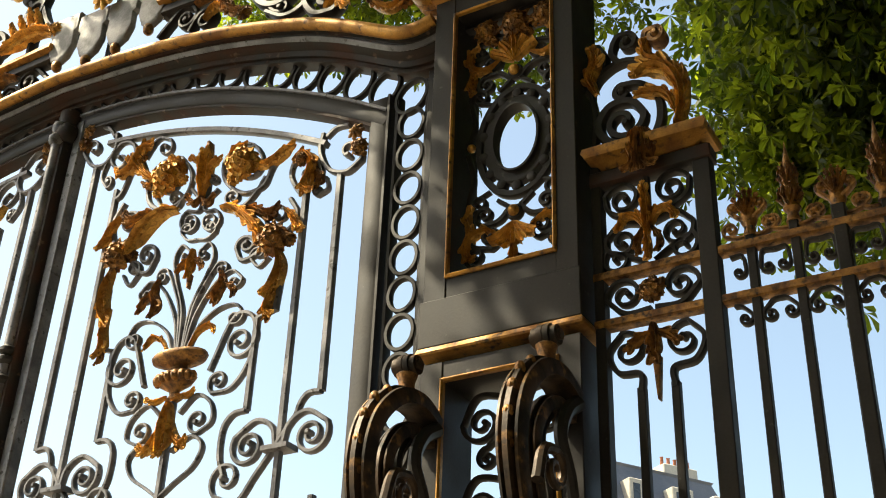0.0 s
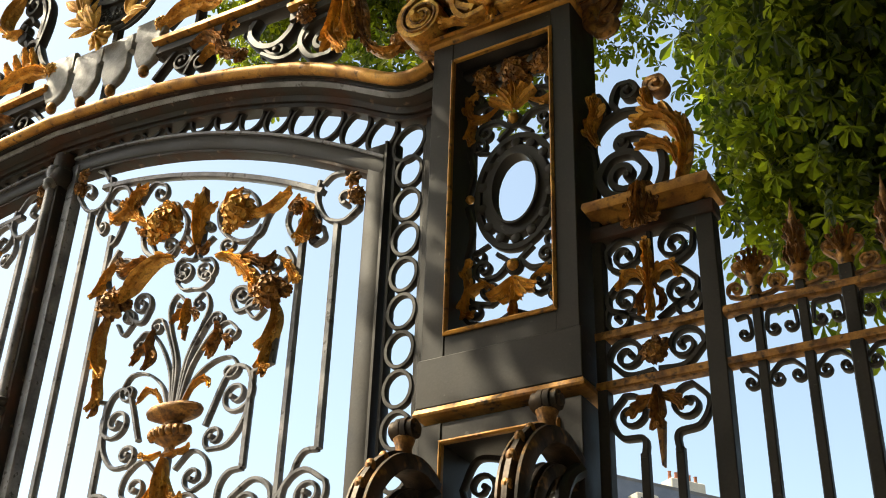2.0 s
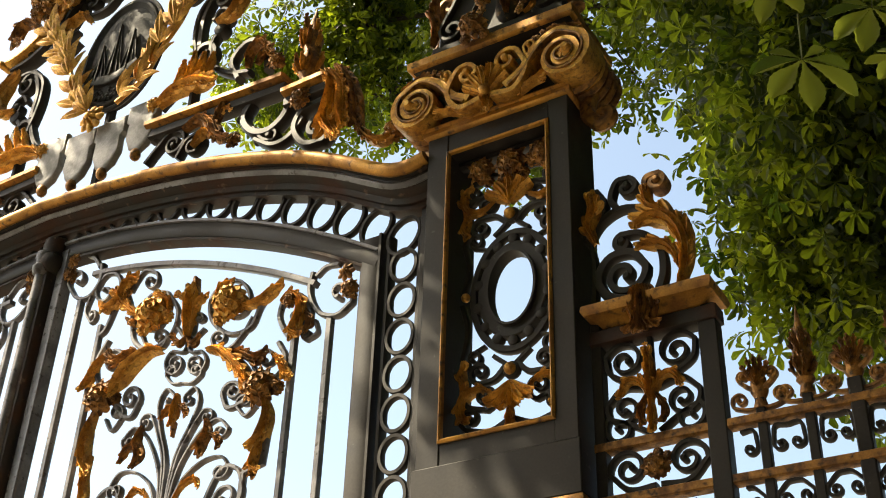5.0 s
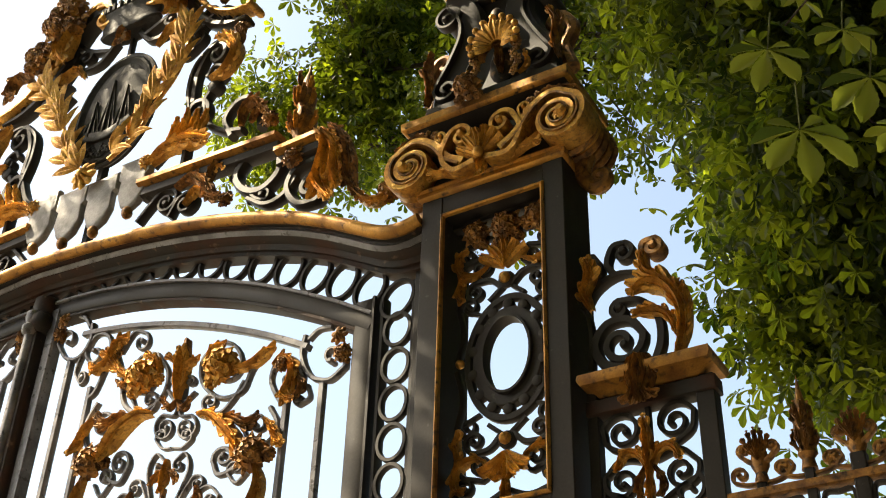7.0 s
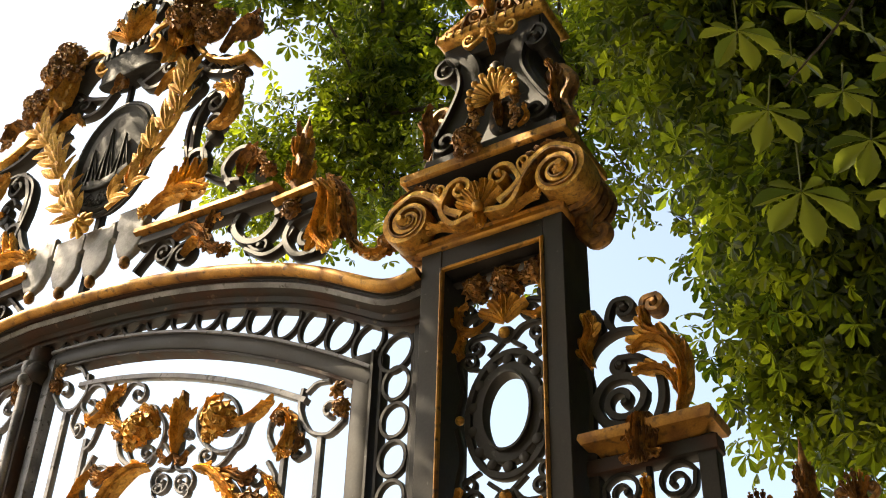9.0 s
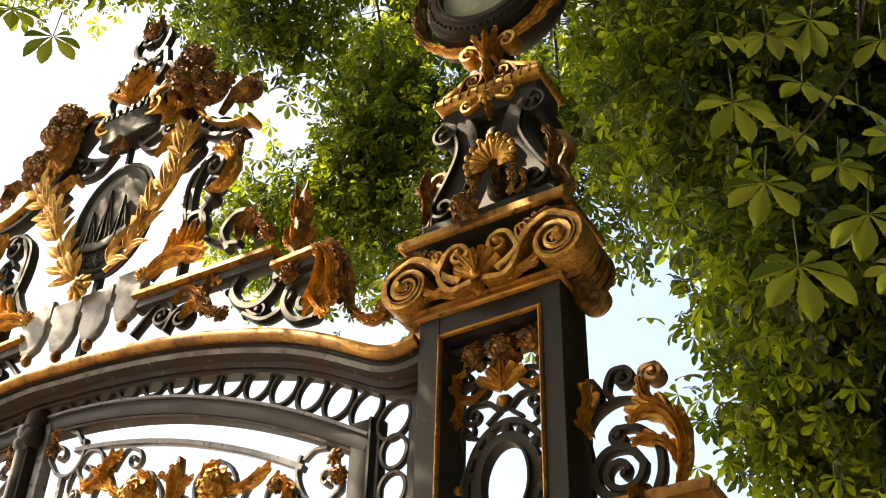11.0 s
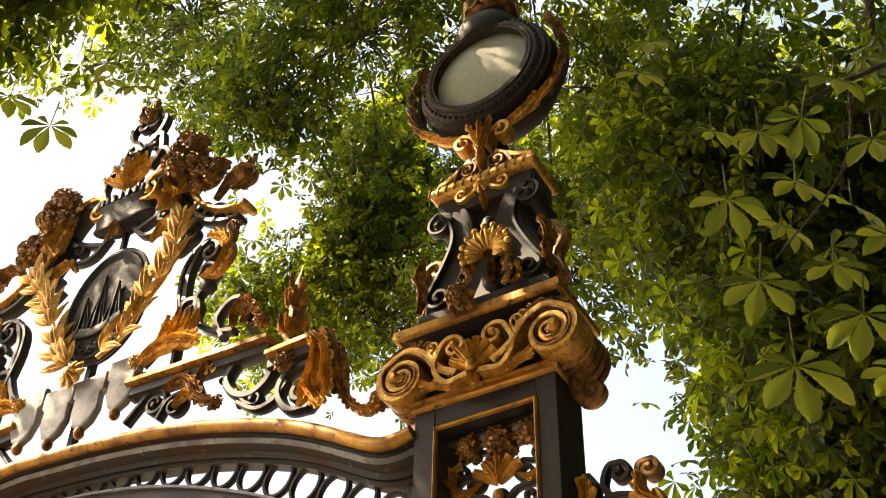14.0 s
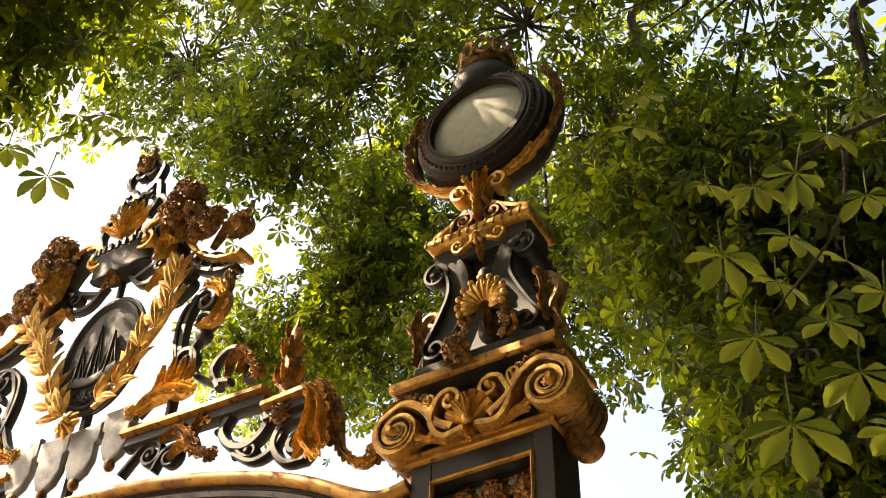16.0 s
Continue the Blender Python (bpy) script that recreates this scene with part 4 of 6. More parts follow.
        gold([(0.575, 3.98), (0.56, 3.93), (0.58, 3.89)], 0.06, 2, DULL)
        bar_([(0.50, 4.52), (0.44, 4.40), (0.34, 4.36), (0.29, 4.44)], (0.36, 4.46, -1.3), w=0.034)
        bar_([(0.52, 4.36), (0.46, 4.30), (0.40, 4.36)], (0.45, 4.39, -1.0), w=0.022)
        Geo(at).bar([(0.62, 4.3), (0.60, 3.98), (0.49, 3.95)], 0.026, 0.034, y).part("stay", SUNLIT, leaf)
        # middle volutes and stems
        bar_([(0.005, 4.82), (0.02, 4.72), (0.10, 4.72)], (0.075, 4.645, -1.7), w=0.022, eye=0.014)
        bar_([(0.005, 4.53), (0.07, 4.53), (0.12, 4.57)], (0.085, 4.60, 1.2), w=0.018, eye=0.012)
        bar_([(0.012, 3.86), (0.03, 4.1), (0.11, 4.30), (0.14, 4.42), (0.10, 4.50), (0.04, 4.46)], (0.07, 4.43, 0.8), w=0.02, eye=0.013)
        bar_([(0.03, 3.86), (0.07, 4.05), (0.17, 4.22), (0.28, 4.30), (0.36, 4.24)], (0.31, 4.225, -1.1), w=0.02, eye=0.013)
        bar_([(0.05, 3.86), (0.11, 3.98), (0.22, 4.06), (0.34, 4.07), (0.40, 3.99)], (0.345, 3.985, -1.2), w=0.02, eye=0.014)
        bar_([(0.02, 3.86), (0.05, 4.1), (0.12, 4.26), (0.18, 4.36)], (0.21, 4.32, -1.3), w=0.018, eye=0.012)
        gold([(0.22, 4.30), (0.24, 4.22), (0.21, 4.15), (0.23, 4.08)], 0.10, 4, DULL)
        gold([(0.25, 4.22), (0.31, 4.18), (0.33, 4.12)], 0.07, 3, DULL)
        gold([(0.0, 4.40), (0.05, 4.38), (0.085, 4.33)], 0.07, 3, DULL)
        gold([(0.07, 3.86), (0.13, 3.94), (0.20, 3.96), (0.24, 3.90)], 0.06, 3)
        # scrolls either side of the vase
        bar_([(0.22, 3.70), (0.34, 3.98), (0.45, 3.98), (0.50, 3.86)], (0.40, 3.83, -1.5), w=0.03, d=0.045)
        bar_([(0.49, 3.86), (0.47, 3.70), (0.38, 3.58), (0.26, 3.57)], (0.29, 3.63, -1.2), w=0.03)
        bar_([(0.06, 3.50), (0.16, 3.58), (0.26, 3.52), (0.28, 3.42), (0.20, 3.37)], (0.19, 3.44, -1.1), w=0.024)
        bar_([(0.04, 3.30), (0.16, 3.36), (0.24, 3.30), (0.20, 3.20), (0.08, 3.12), (-0.06, 3.02)], eye=0, w=0.024, name="strap")
        gold([(0.03, 3.60), (0.10, 3.58), (0.16, 3.60)], 0.06, 3)
        gold([(0.02, 3.48), (0.06, 3.38), (0.11, 3.32), (0.15, 3.34)], 0.09, 4)
        # pairs of volutes on the collars
        for k in (-1, 1):
            bar_([(0.715 + 0.02 * k, 3.21), (0.715 + 0.05 * k, 3.32), (0.715 + 0.15 * k, 3.37), (0.715 + 0.27 * k, 3.30)], (0.715 + 0.185 * k, 3.245, -k * 1.7), w=0.032, d=0.045)
        Geo(at).bar([(0.64, 3.205), (0.79, 3.205)], 0.03, 0.09, y).part("collar", SUNLIT, leaf)
        bar_([(0.80, 3.36), (0.60, 3.1), (0.50, 2.98), (0.36, 3.02)], (0.42, 3.1, -1.2), w=0.03)
    c = lambda u, w: leaf_at(u, w)
    Geo(c).acanthus([(0, 4.80), (0, 4.95), (0, 5.08)], 0.16, y - 0.03, lobes=4).part("finial_leaf", GILT, leaf, "gilded palmette")
    for s in (-1, 1):
        Geo(c).acanthus([(0, 4.93), (s * 0.05, 5.02), (s * 0.11, 5.05)], 0.08, y - 0.03, lobes=3).part("finial_leaf", GILT, leaf)
        Geo(c).acanthus([(0, 4.80), (s * 0.05, 4.75), (s * 0.10, 4.80)], 0.07, y - 0.03, lobes=3).part("finial_leaf", DULL, leaf)
    Geo(c).bar([(0, 5.05), (0, 5.17)], 0.06, 0.05, y - 0.02, (1, 0.25)).part("finial_bud", DULL, leaf)
    Geo(c).acanthus([(0, 4.46), (0, 4.38), (0, 4.28)], 0.09, y - 0.03, lobes=3).part("bud", GILT, leaf)
    Geo(c).bar([(0, 4.30), (0, 4.22)], 0.03, 0.03, y - 0.02, (1, 0.3)).part("bud_tip", DULL, leaf)
    x0 = far(lx)
    Geo().lathe(x0, y, [(0.03, 3.57), (0.055, 3.585), (0.03, 3.61), (0.035, 3.63), (0.10, 3.665), (0.125, 3.70), (0.115, 3.725), (0.06, 3.745), (0.06, 3.76), (0.10, 3.775), (0.165, 3.80), (0.175, 3.82), (0.165, 3.835), (0.05, 3.84)], 28, squash=0.55).part("vase", DULL, leaf, "weathered gilded vase")
    for k in range(9):
        a = math.pi * (k + 0.5) / 9
        Geo().ball(x0 - 0.118 * math.cos(a), y - 0.118 * 0.55 * math.sin(a), 3.695, 0.024, 0.03, n=8, m=6).part("gadroon", DULL, leaf)
    Geo(c).acanthus([(0, 3.56), (0, 3.42), (0, 3.28)], 0.15, y - 0.03, lobes=4).part("stem_leaf", GILT, leaf)
    Geo(c).bar([(0, 3.57), (0, 3.0)], 0.03, 0.04, y).part("stem", SUNLIT, leaf)


def stile_post():
    ob = thing("centre_post", "round ribbed iron closing post with turned caps where the leaves meet", "gate post", (CX, GATE_Y, 0.1))
    Geo().bar([(CX, 0.1), (CX, 5.62)], 0.07, 0.13, GATE_Y - 0.03).part("post", RUSTY, ob)
    Geo().lathe(CX - 0.03, GATE_Y - 0.09, [(0.035, 0.1), (0.035, 5.50), (0.055, 5.52), (0.06, 5.56), (0.04, 5.58), (0.055, 5.62), (0.05, 5.66), (0.0, 5.68)], 16).part("ribbed_column", SUNLIT, ob)
    for z in (4.02, 4.08, 3.9):
        Geo().lathe(CX - 0.03, GATE_Y - 0.09, [(0.035, z - 0.03), (0.055, z - 0.01), (0.055, z + 0.01), (0.035, z + 0.03)], 16).part("collar", IRON, ob)
    Geo().lathe(CX, GATE_Y - 0.05, [(0.06, 5.52), (0.085, 5.56), (0.085, 5.62), (0.06, 5.66), (0.075, 5.70), (0.07, 5.76), (0.03, 5.78)], 18).part("cap", RUSTY, ob)


def ring_work():
    ob = thing("ring_frieze", "frieze of dark iron rings beside and above the gate leaf", "frieze", (-0.62, GATE_Y, 3.0))
    y = GATE_Y
    for k in range(22):
        z = 4.845 - 0.198 * k
        if z < 0.8:
            break
        line = [(-0.612 + 0.073 * math.cos(a), z + 0.088 * math.sin(a)) for a in np.linspace(0, 2 * math.pi, 33)]
        Geo().bar(line, 0.02, 0.034, y - 0.02).part("ring", IRON, ob)
    Geo().bar([(-0.705, 0.1), (-0.705, 5.05)], 0.02, 0.06, y).part("strip_bar", IRON, ob)
    Geo().bar([(-0.525, 0.1), (-0.525, 5.1)], 0.02, 0.06, y).part("strip_bar", IRON, ob)
    Geo().box(-0.51, -0.375, y - 0.05, y + 0.05, 0.1, 5.2).part("jamb", IRON, ob)
    for side in (1, -1):
        x = -0.62
        while x > CX + 0.05:
            z = arch_z(x) + 0.122 + 0.02 * (x - CX) / 2.5
            slope = math.atan(-0.258 * (x - CX))
            ax = x if side == 1 else 2 * CX - x
            line = []
            for a in np.linspace(0, 2 * math.pi, 33):
                u, w = 0.086 * math.cos(a), 0.106 * math.sin(a)
                line.append((ax + side * (u * math.cos(slope) - w * math.sin(slope)), z + u * math.sin(slope) + w * math.cos(slope)))
            Geo().bar(line, 0.02, 0.034, y - 0.02).part("ring", IRON, ob)
            x -= 0.205 * math.cos(slope)


for mirror in (False, True):
    gate_leaf(mirror)
stile_post()
ring_work()


# ---- overthrow: arched cornice and crest ----
CORNICE = ((0.0, 5.93), (0.62, 5.885), (1.10, 5.82), (1.52, 5.73), (1.93, 5.605), (2.20, 5.49), (2.42, 5.37), (2.58, 5.285), (2.70, 5.265), (2.82, 5.29))


def cornice_z(x):
    return float(np.interp(abs(x - CX), [p[0] for p in CORNICE_LINE], [p[1] for p in CORNICE_LINE]))


CORNICE_LINE = curve(CORNICE, 8)


def overthrow():
    ob = thing("overthrow", "arched iron cornice with a gilded roll over the gateway", "cornice", (CX, 0.15, 5.9))
    xs = np.linspace(-0.385, 2 * CX + 0.385, 110)
    line = [(x, cornice_z(x)) for x in xs][::-1]
    prof = [(0.26, -0.10), (0.13, -0.115), (0.12, -0.085), (0.085, -0.075), (0.05, -0.045), (0.045, -0.025), (0.005, -0.02), (0.02, 0.03), (0.26, 0.06)]
    Geo().sweep(line, prof).part("cornice", RUSTY, ob)
    roll = [(-0.003 + 0.036 * math.cos(a), 0.004 + 0.036 * math.sin(a)) for a in np.linspace(0, 2 * math.pi, 13)[:-1]]
    Geo().sweep(line, roll).part("gilded_roll", ROLLED, ob, "worn gilded roll moulding")
    fil = [(0.05, -0.075), (0.035, -0.05), (0.05, -0.035), (0.075, -0.055)]
    Geo().sweep(line, fil).part("fillet", SUNLIT, ob)
    soffit = [(0.27, -0.125), (0.15, -0.14), (0.15, -0.115), (0.27, -0.10)]
    Geo().sweep(line, soffit).part("soffit_bar", RUSTY, ob)
    return ob


def crest():
    ob = thing("gate_crest", "tall iron crest with gilded leaves, flower baskets, laurel and oval plaque", "crest", (CX, 0.15, 6.0))
    y = 0.15
    mx = -2.97                                   # middle of the crest
    for s in (1, -1):
        def at(x, z, s=s):
            k = min(1.0, max(0.0, (7.4 - z) / 0.8))
            x, z = x + 0.09 * k, z - 0.15 * k
            return (x if s == 1 else 2 * mx - x), z
        def bar_(pts, end=None, start=None, w=0.048, eye=0.026, taper=(1, 0.65), mat=IRON, d=0.06, name="scroll", n=8):
            Geo(at).bar(scroll(pts, end, start, n), w, d, y, taper, eye).part(name, mat, ob)
        def gold(pts, width, lobes=4, mat=GILT, curl=0.5, tip=0.25, bulge=0.2, dy=0.04, root=0.35):
            Geo(at).acanthus(pts, width, y - dy, bulge, curl, lobes, tip, root=root).part("acanthus_leaf", mat, ob)
        # upper rail in two lengths
        flat = lambda x, z, s=s: ((x if s == 1 else 2 * mx - x), z)
        def iron(pts, end=None, start=None, w=0.05, eye=0.03, taper=(1, 0.75), d=0.065, name="scroll"):
            Geo(flat).bar(scroll(pts, end, start), w, d, y, taper, eye, True).part(name, IRON, ob)
        def gilt(pts, width, lobes=4, mat=GILT, bulge=0.28, dy=0.05, root=0.4):
            Geo(flat).acanthus(pts, width, y - dy, bulge, 0.5, lobes, 0.3, root=root).part("acanthus_leaf", mat, ob)
        for x0, z0, x1, z1 in ((-2.50, 6.355, -1.44, 6.315), (-1.43, 6.185, -1.09, 6.20)):
            Geo(flat).bar([(x0, z0), (x1, z1)], 0.05, 0.12, y - 0.03, round_=True).part("gilded_rail", ROLLED, ob, "worn gilded rail")
            Geo(flat).bar([(x0, z0 - 0.06), (x1, z1 - 0.06)], 0.065, 0.085, y - 0.01).part("rail_web", IRON, ob)
        # scrolls between cornice and rail
        iron([(-2.50, 6.09), (-2.42, 6.18), (-2.33, 6.26), (-2.24, 6.245)], (-2.28, 6.165, -1.4), w=0.036, eye=0.024)
        iron([(-2.24, 6.04), (-2.18, 6.15), (-2.10, 6.18)], (-2.12, 6.10, -1.3), w=0.032, eye=0.022)
        iron([(-2.46, 6.26), (-2.30, 6.31), (-2.12, 6.29), (-1.98, 6.23)], eye=0, w=0.026)
        iron([(-1.70, 6.25), (-1.745, 6.15), (-1.67, 6.03), (-1.55, 5.985), (-1.45, 6.04), (-1.405, 6.14)], eye=0, taper=(1, 1), w=0.062, d=0.075)
        iron([(-1.64, 5.96), (-1.50, 5.87), (-1.38, 5.89), (-1.30, 5.99)], eye=0, taper=(0.6, 1), w=0.055)
        iron([(-1.07, 6.06), (-1.19, 6.055), (-1.31, 6.03), (-1.35, 5.92), (-1.27, 5.79), (-1.14, 5.765)], (-1.19, 5.87, 1.05), w=0.06, eye=0.035, d=0.075)
        iron([(-1.66, 6.05), (-1.58, 5.94), (-1.50, 5.90)], (-1.52, 5.945, 0.8), w=0.03, eye=0.022)
        for u, w in ((-1.76, 6.22), (-1.79, 6.17), (-1.63, 5.95)):
            Geo(flat).ball(flat(u, w)[0], y, w, 0.026, n=8, m=6).part("stud", IRON, ob)
        gilt([(-2.19, 6.22), (-2.06, 6.25), (-1.96, 6.17), (-1.90, 6.06), (-1.78, 5.98)], 0.15, 6, DULL)
        gilt([(-2.10, 6.06), (-2.02, 6.13), (-1.94, 6.09)], 0.11, 4)
        gilt([(-1.94, 6.09), (-1.93, 6.20), (-1.89, 6.29)], 0.09, 4, DULL)
        gilt([(-1.93, 6.21), (-1.87, 6.26), (-1.82, 6.22)], 0.06, 3)
        Geo(flat).bunch(-1.78, 5.99, y - 0.04, 0.05, 3, 6).part("rolled_tip", DULL, ob)
        Geo(flat).bunch(-1.31, 6.10, y - 0.05, 0.07, 3, 9).part("rosette", DULL, ob)
        # great hanging leaf at the shoulder
        gilt([(-1.15, 6.22), (-1.07, 6.12), (-1.07, 5.97), (-1.09, 5.84), (-1.00, 5.69)], 0.21, 7, bulge=0.35, root=0.6)
        gilt([(-1.07, 6.24), (-0.98, 6.13), (-0.92, 5.96), (-0.90, 5.80), (-0.84, 5.66)], 0.13, 7, DULL, bulge=0.4, root=0.6)
        gilt([(-0.93, 5.90), (-0.88, 5.74), (-0.80, 5.63), (-0.71, 5.58), (-0.64, 5.61)], 0.10, 6, GILT, bulge=0.4, root=0.7)
        gilt([(-1.10, 6.20), (-1.00, 6.05), (-0.98, 5.88), (-0.95, 5.74)], 0.15, 6, GILT, bulge=0.4, dy=0.07, root=0.6)
        Geo(flat).bunch(-0.65, 5.63, y - 0.04, 0.075, 5, 8).part("rolled_tip", DULL, ob)
        # finial on the rail
        fx = flat(-1.305, 0)[0]
        Geo().lathe(fx, y, [(0.075, 6.20), (0.05, 6.26), (0.07, 6.33), (0.078, 6.40), (0.045, 6.48), (0.055, 6.54), (0.06, 6.58), (0.03, 6.66), (0.036, 6.70), (0.012, 6.78), (0.0, 6.85)], 18).part("finial_core", DULL, ob)
        for z0, r0, ln, count in ((6.30, 0.075, 0.13, 5), (6.49, 0.05, 0.12, 5), (6.62, 0.03, 0.09, 3)):
            for k in range(count):
                e = 2 * k / (count - 1) - 1
                Geo().acanthus([(fx + r0 * 0.6 * e, z0), (fx + r0 * 1.2 * e, z0 + ln * 0.55), (fx + r0 * 1.35 * e, z0 + ln * (0.9 + 0.15 * (k % 2)))], 0.05, y - 0.02 - 0.06 * (1 - e * e) ** 0.5, lobes=3, bulge=0.3).part("finial_leaf", DULL if k % 2 else GILT, ob)
        # supports beside the plaque
        iron([(-2.20, 6.40), (-2.21, 6.74), (-2.27, 7.04), (-2.24, 7.26), (-2.08, 7.39), (-1.93, 7.38)], eye=0, w=0.045, taper=(1, 0.8))
        iron([(-1.76, 6.52), (-1.93, 6.58), (-2.07, 6.71), (-2.11, 6.89), (-2.05, 6.99)], eye=0.05, w=0.045, taper=(1, 1))
        iron([(-2.13, 7.10), (-2.08, 7.17), (-2.01, 7.14), (-1.98, 7.06)], (-2.04, 7.08, -0.7), w=0.036)
        iron([(-1.84, 6.50), (-1.91, 6.66), (-1.82, 6.77), (-1.70, 6.74), (-1.64, 6.60), (-1.62, 6.48)], eye=0, w=0.05, taper=(1, 1))
        gilt([(-2.06, 7.03), (-1.94, 7.04), (-1.87, 7.16), (-1.93, 7.30), (-2.03, 7.36)], 0.15, 6, bulge=0.4)
        gilt([(-1.90, 7.18), (-1.86, 7.30), (-1.90, 7.40)], 0.09, 4, DULL)
        Geo(flat).bunch(-1.90, 7.42, y - 0.02, 0.055, 3, 12).part("rolled_tip", DULL, ob)
        gilt([(-1.75, 6.52), (-1.74, 6.64), (-1.66, 6.68), (-1.60, 6.58)], 0.12, 5, DULL)
        gilt([(-1.68, 6.52), (-1.62, 6.60), (-1.55, 6.54)], 0.10, 4, DULL)
        Geo(flat).bunch(-1.54, 6.50, y - 0.03, 0.06, 3, 15).part("rolled_tip", DULL, ob)
        gilt([(-2.47, 6.50), (-2.32, 6.57), (-2.14, 6.56), (-1.97, 6.49)], 0.19, 7)
        for u, h in ((-2.33, 0.22), (-2.25, 0.26), (-2.17, 0.22), (-2.09, 0.18)):
            gilt([(u, 6.55), (u + 0.04, 6.55 + h * 0.5), (u + 0.075, 6.55 + h)], 0.085, 4, bulge=0.2, dy=0.07)
        Geo(flat).bunch(-2.48, 6.52, y - 0.05, 0.06, 3, 18).part("rolled_tip", GILT, ob)
        bar_([(-2.56, 6.66), (-2.40, 6.78), (-2.26, 6.98)], (-2.20, 6.90, -1.2), w=0.042)
        bar_([(-2.26, 7.00), (-2.24, 7.20), (-2.14, 7.38)], (-2.09, 7.30, -1.2), w=0.042)
        bar_([(-2.52, 7.50), (-2.38, 7.40), (-2.26, 7.46)], (-2.28, 7.52, 1.2), w=0.04)
        bar_([(-2.72, 6.62), (-2.66, 6.48), (-2.50, 6.44)], (-2.52, 6.52, 1.2), w=0.04)
        bar_([(-2.80, 7.80), (-2.62, 7.88), (-2.50, 7.98)], (-2.44, 7.92, -1.2), w=0.04)
        # laurel branch
        if s == 1:
            line = curve([(-2.84, 6.68), (-2.64, 6.80), (-2.52, 7.00), (-2.38, 7.20), (-2.32, 7.42), (-2.31, 7.66)], 8)
        else:
            line = curve([(-2.92, 6.64), (-2.74, 6.81), (-2.61, 7.08), (-2.50, 7.32), (-2.38, 7.50), (-2.22, 7.72)], 8)
        Geo(flat).bar(line, 0.02, 0.03, y - 0.06).part("laurel_stem", GILT, ob)
        for i in range(2, len(line), 5):
            q, t = line[i], line[min(i + 1, len(line) - 1)] - line[i - 1]
            ang = math.degrees(math.atan2(t[1], t[0])) + 11 * math.sin(i * 2.3 + s)
            for da, ln in ((32, 0.24), (-36, 0.24), (62, 0.17), (3, 0.2)):
                g = Geo()
                px, pz = flat(*q)
                aa = ang + da
                g.blade(px, pz, y - 0.07 - 0.012 * (i % 3), ln * (0.8 + 0.09 * ((i + int(da)) % 5)), 0.076, aa if s == 1 else 180 - aa, 0.2 - 0.002 * abs(da))
                g.part("laurel_leaf", GILT, ob)
        # scrolls and baskets of flowers at the shoulders
        bar_([(-2.48, 7.62), (-2.30, 7.56), (-2.20, 7.66), (-2.08, 7.70), (-1.96, 7.62)], (-2.04, 7.58, -1.0), w=0.035)
        bar_([(-2.50, 7.86), (-2.36, 7.66), (-2.20, 7.76), (-2.10, 7.66)], eye=0.03, w=0.04)
        bar_([(-2.86, 7.86), (-2.74, 7.72), (-2.58, 7.72), (-2.50, 7.80)], (-2.58, 7.83, 1.0), w=0.04)
        Geo(at).bar(curve([(-2.80, 8.10), (-2.66, 8.24), (-2.52, 8.20), (-2.40, 8.02)], 8), 0.10, 0.12, y, (0.8, 1)).part("pediment_curve", IRON, ob)
        Geo(at).bar(curve([(-2.80, 8.15), (-2.65, 8.30), (-2.50, 8.26), (-2.40, 8.16)], 8), 0.04, 0.10, y - 0.03, round_=True).part("gilded_curve", GILT, ob, "gilded curve of the broken pediment")
        Geo(at).bar(scroll([(-2.62, 8.27), (-2.74, 8.24), (-2.84, 8.12)], (-2.74, 8.12, 1.4)), 0.035, 0.1, y - 0.03, (1, 0.7), 0.03).part("pediment_volute", GILT, ob)
        Geo(at).bar(curve([(-2.36, 7.98), (-2.22, 7.76), (-2.02, 7.60), (-1.80, 7.54)], 8), 0.042, 0.10, y - 0.03, (1, 0.7), 0.03, True).part("basket_rim", GILT, ob)
        Geo(at).bar(curve([(-2.42, 7.90), (-2.26, 7.68), (-2.06, 7.53), (-1.86, 7.49)], 8), 0.08, 0.10, y, (1, 0.5), 0, True).part("basket", IRON, ob)
        Geo(at).bunch(-2.37, 8.20, y - 0.08, 0.21, 13, 21, 7).part("bouquet", DULL, ob, "tarnished gilded bunch of flowers")
        Geo(at).bunch(-2.16, 7.97, y - 0.06, 0.15, 9, 22, 7).part("bouquet", DULL, ob, "tarnished gilded bunch of flowers")
        gold([(-2.48, 8.16), (-2.48, 8.0), (-2.44, 7.86), (-2.48, 7.76)], 0.17, 5, bulge=0.5, dy=0.1)
        gold([(-2.36, 8.08), (-2.34, 7.96), (-2.36, 7.86)], 0.12, 4, bulge=0.5, dy=0.1)
        gold([(-2.10, 7.74), (-1.98, 7.90), (-1.86, 7.92), (-1.82, 7.80), (-1.92, 7.74)], 0.17, 5, DULL)
        gold([(-2.64, 7.60), (-2.54, 7.72), (-2.44, 7.70), (-2.40, 7.60)], 0.13, 4)
        # crown of the crest
        bar_([(-2.86, 8.46), (-2.78, 8.60), (-2.80, 8.78)], (-2.87, 8.74, 1.0), w=0.055)
        bar_([(-2.97, 8.70), (-2.86, 8.80), (-2.80, 8.95), (-2.86, 9.05)], (-2.91, 8.98, 1.0), w=0.05)
        bar_([(-2.72, 8.24), (-2.66, 8.42), (-2.72, 8.58), (-2.82, 8.62)], eye=0.02, w=0.055)
        for a in (12, 36, 60):
            r = radians(a) * s
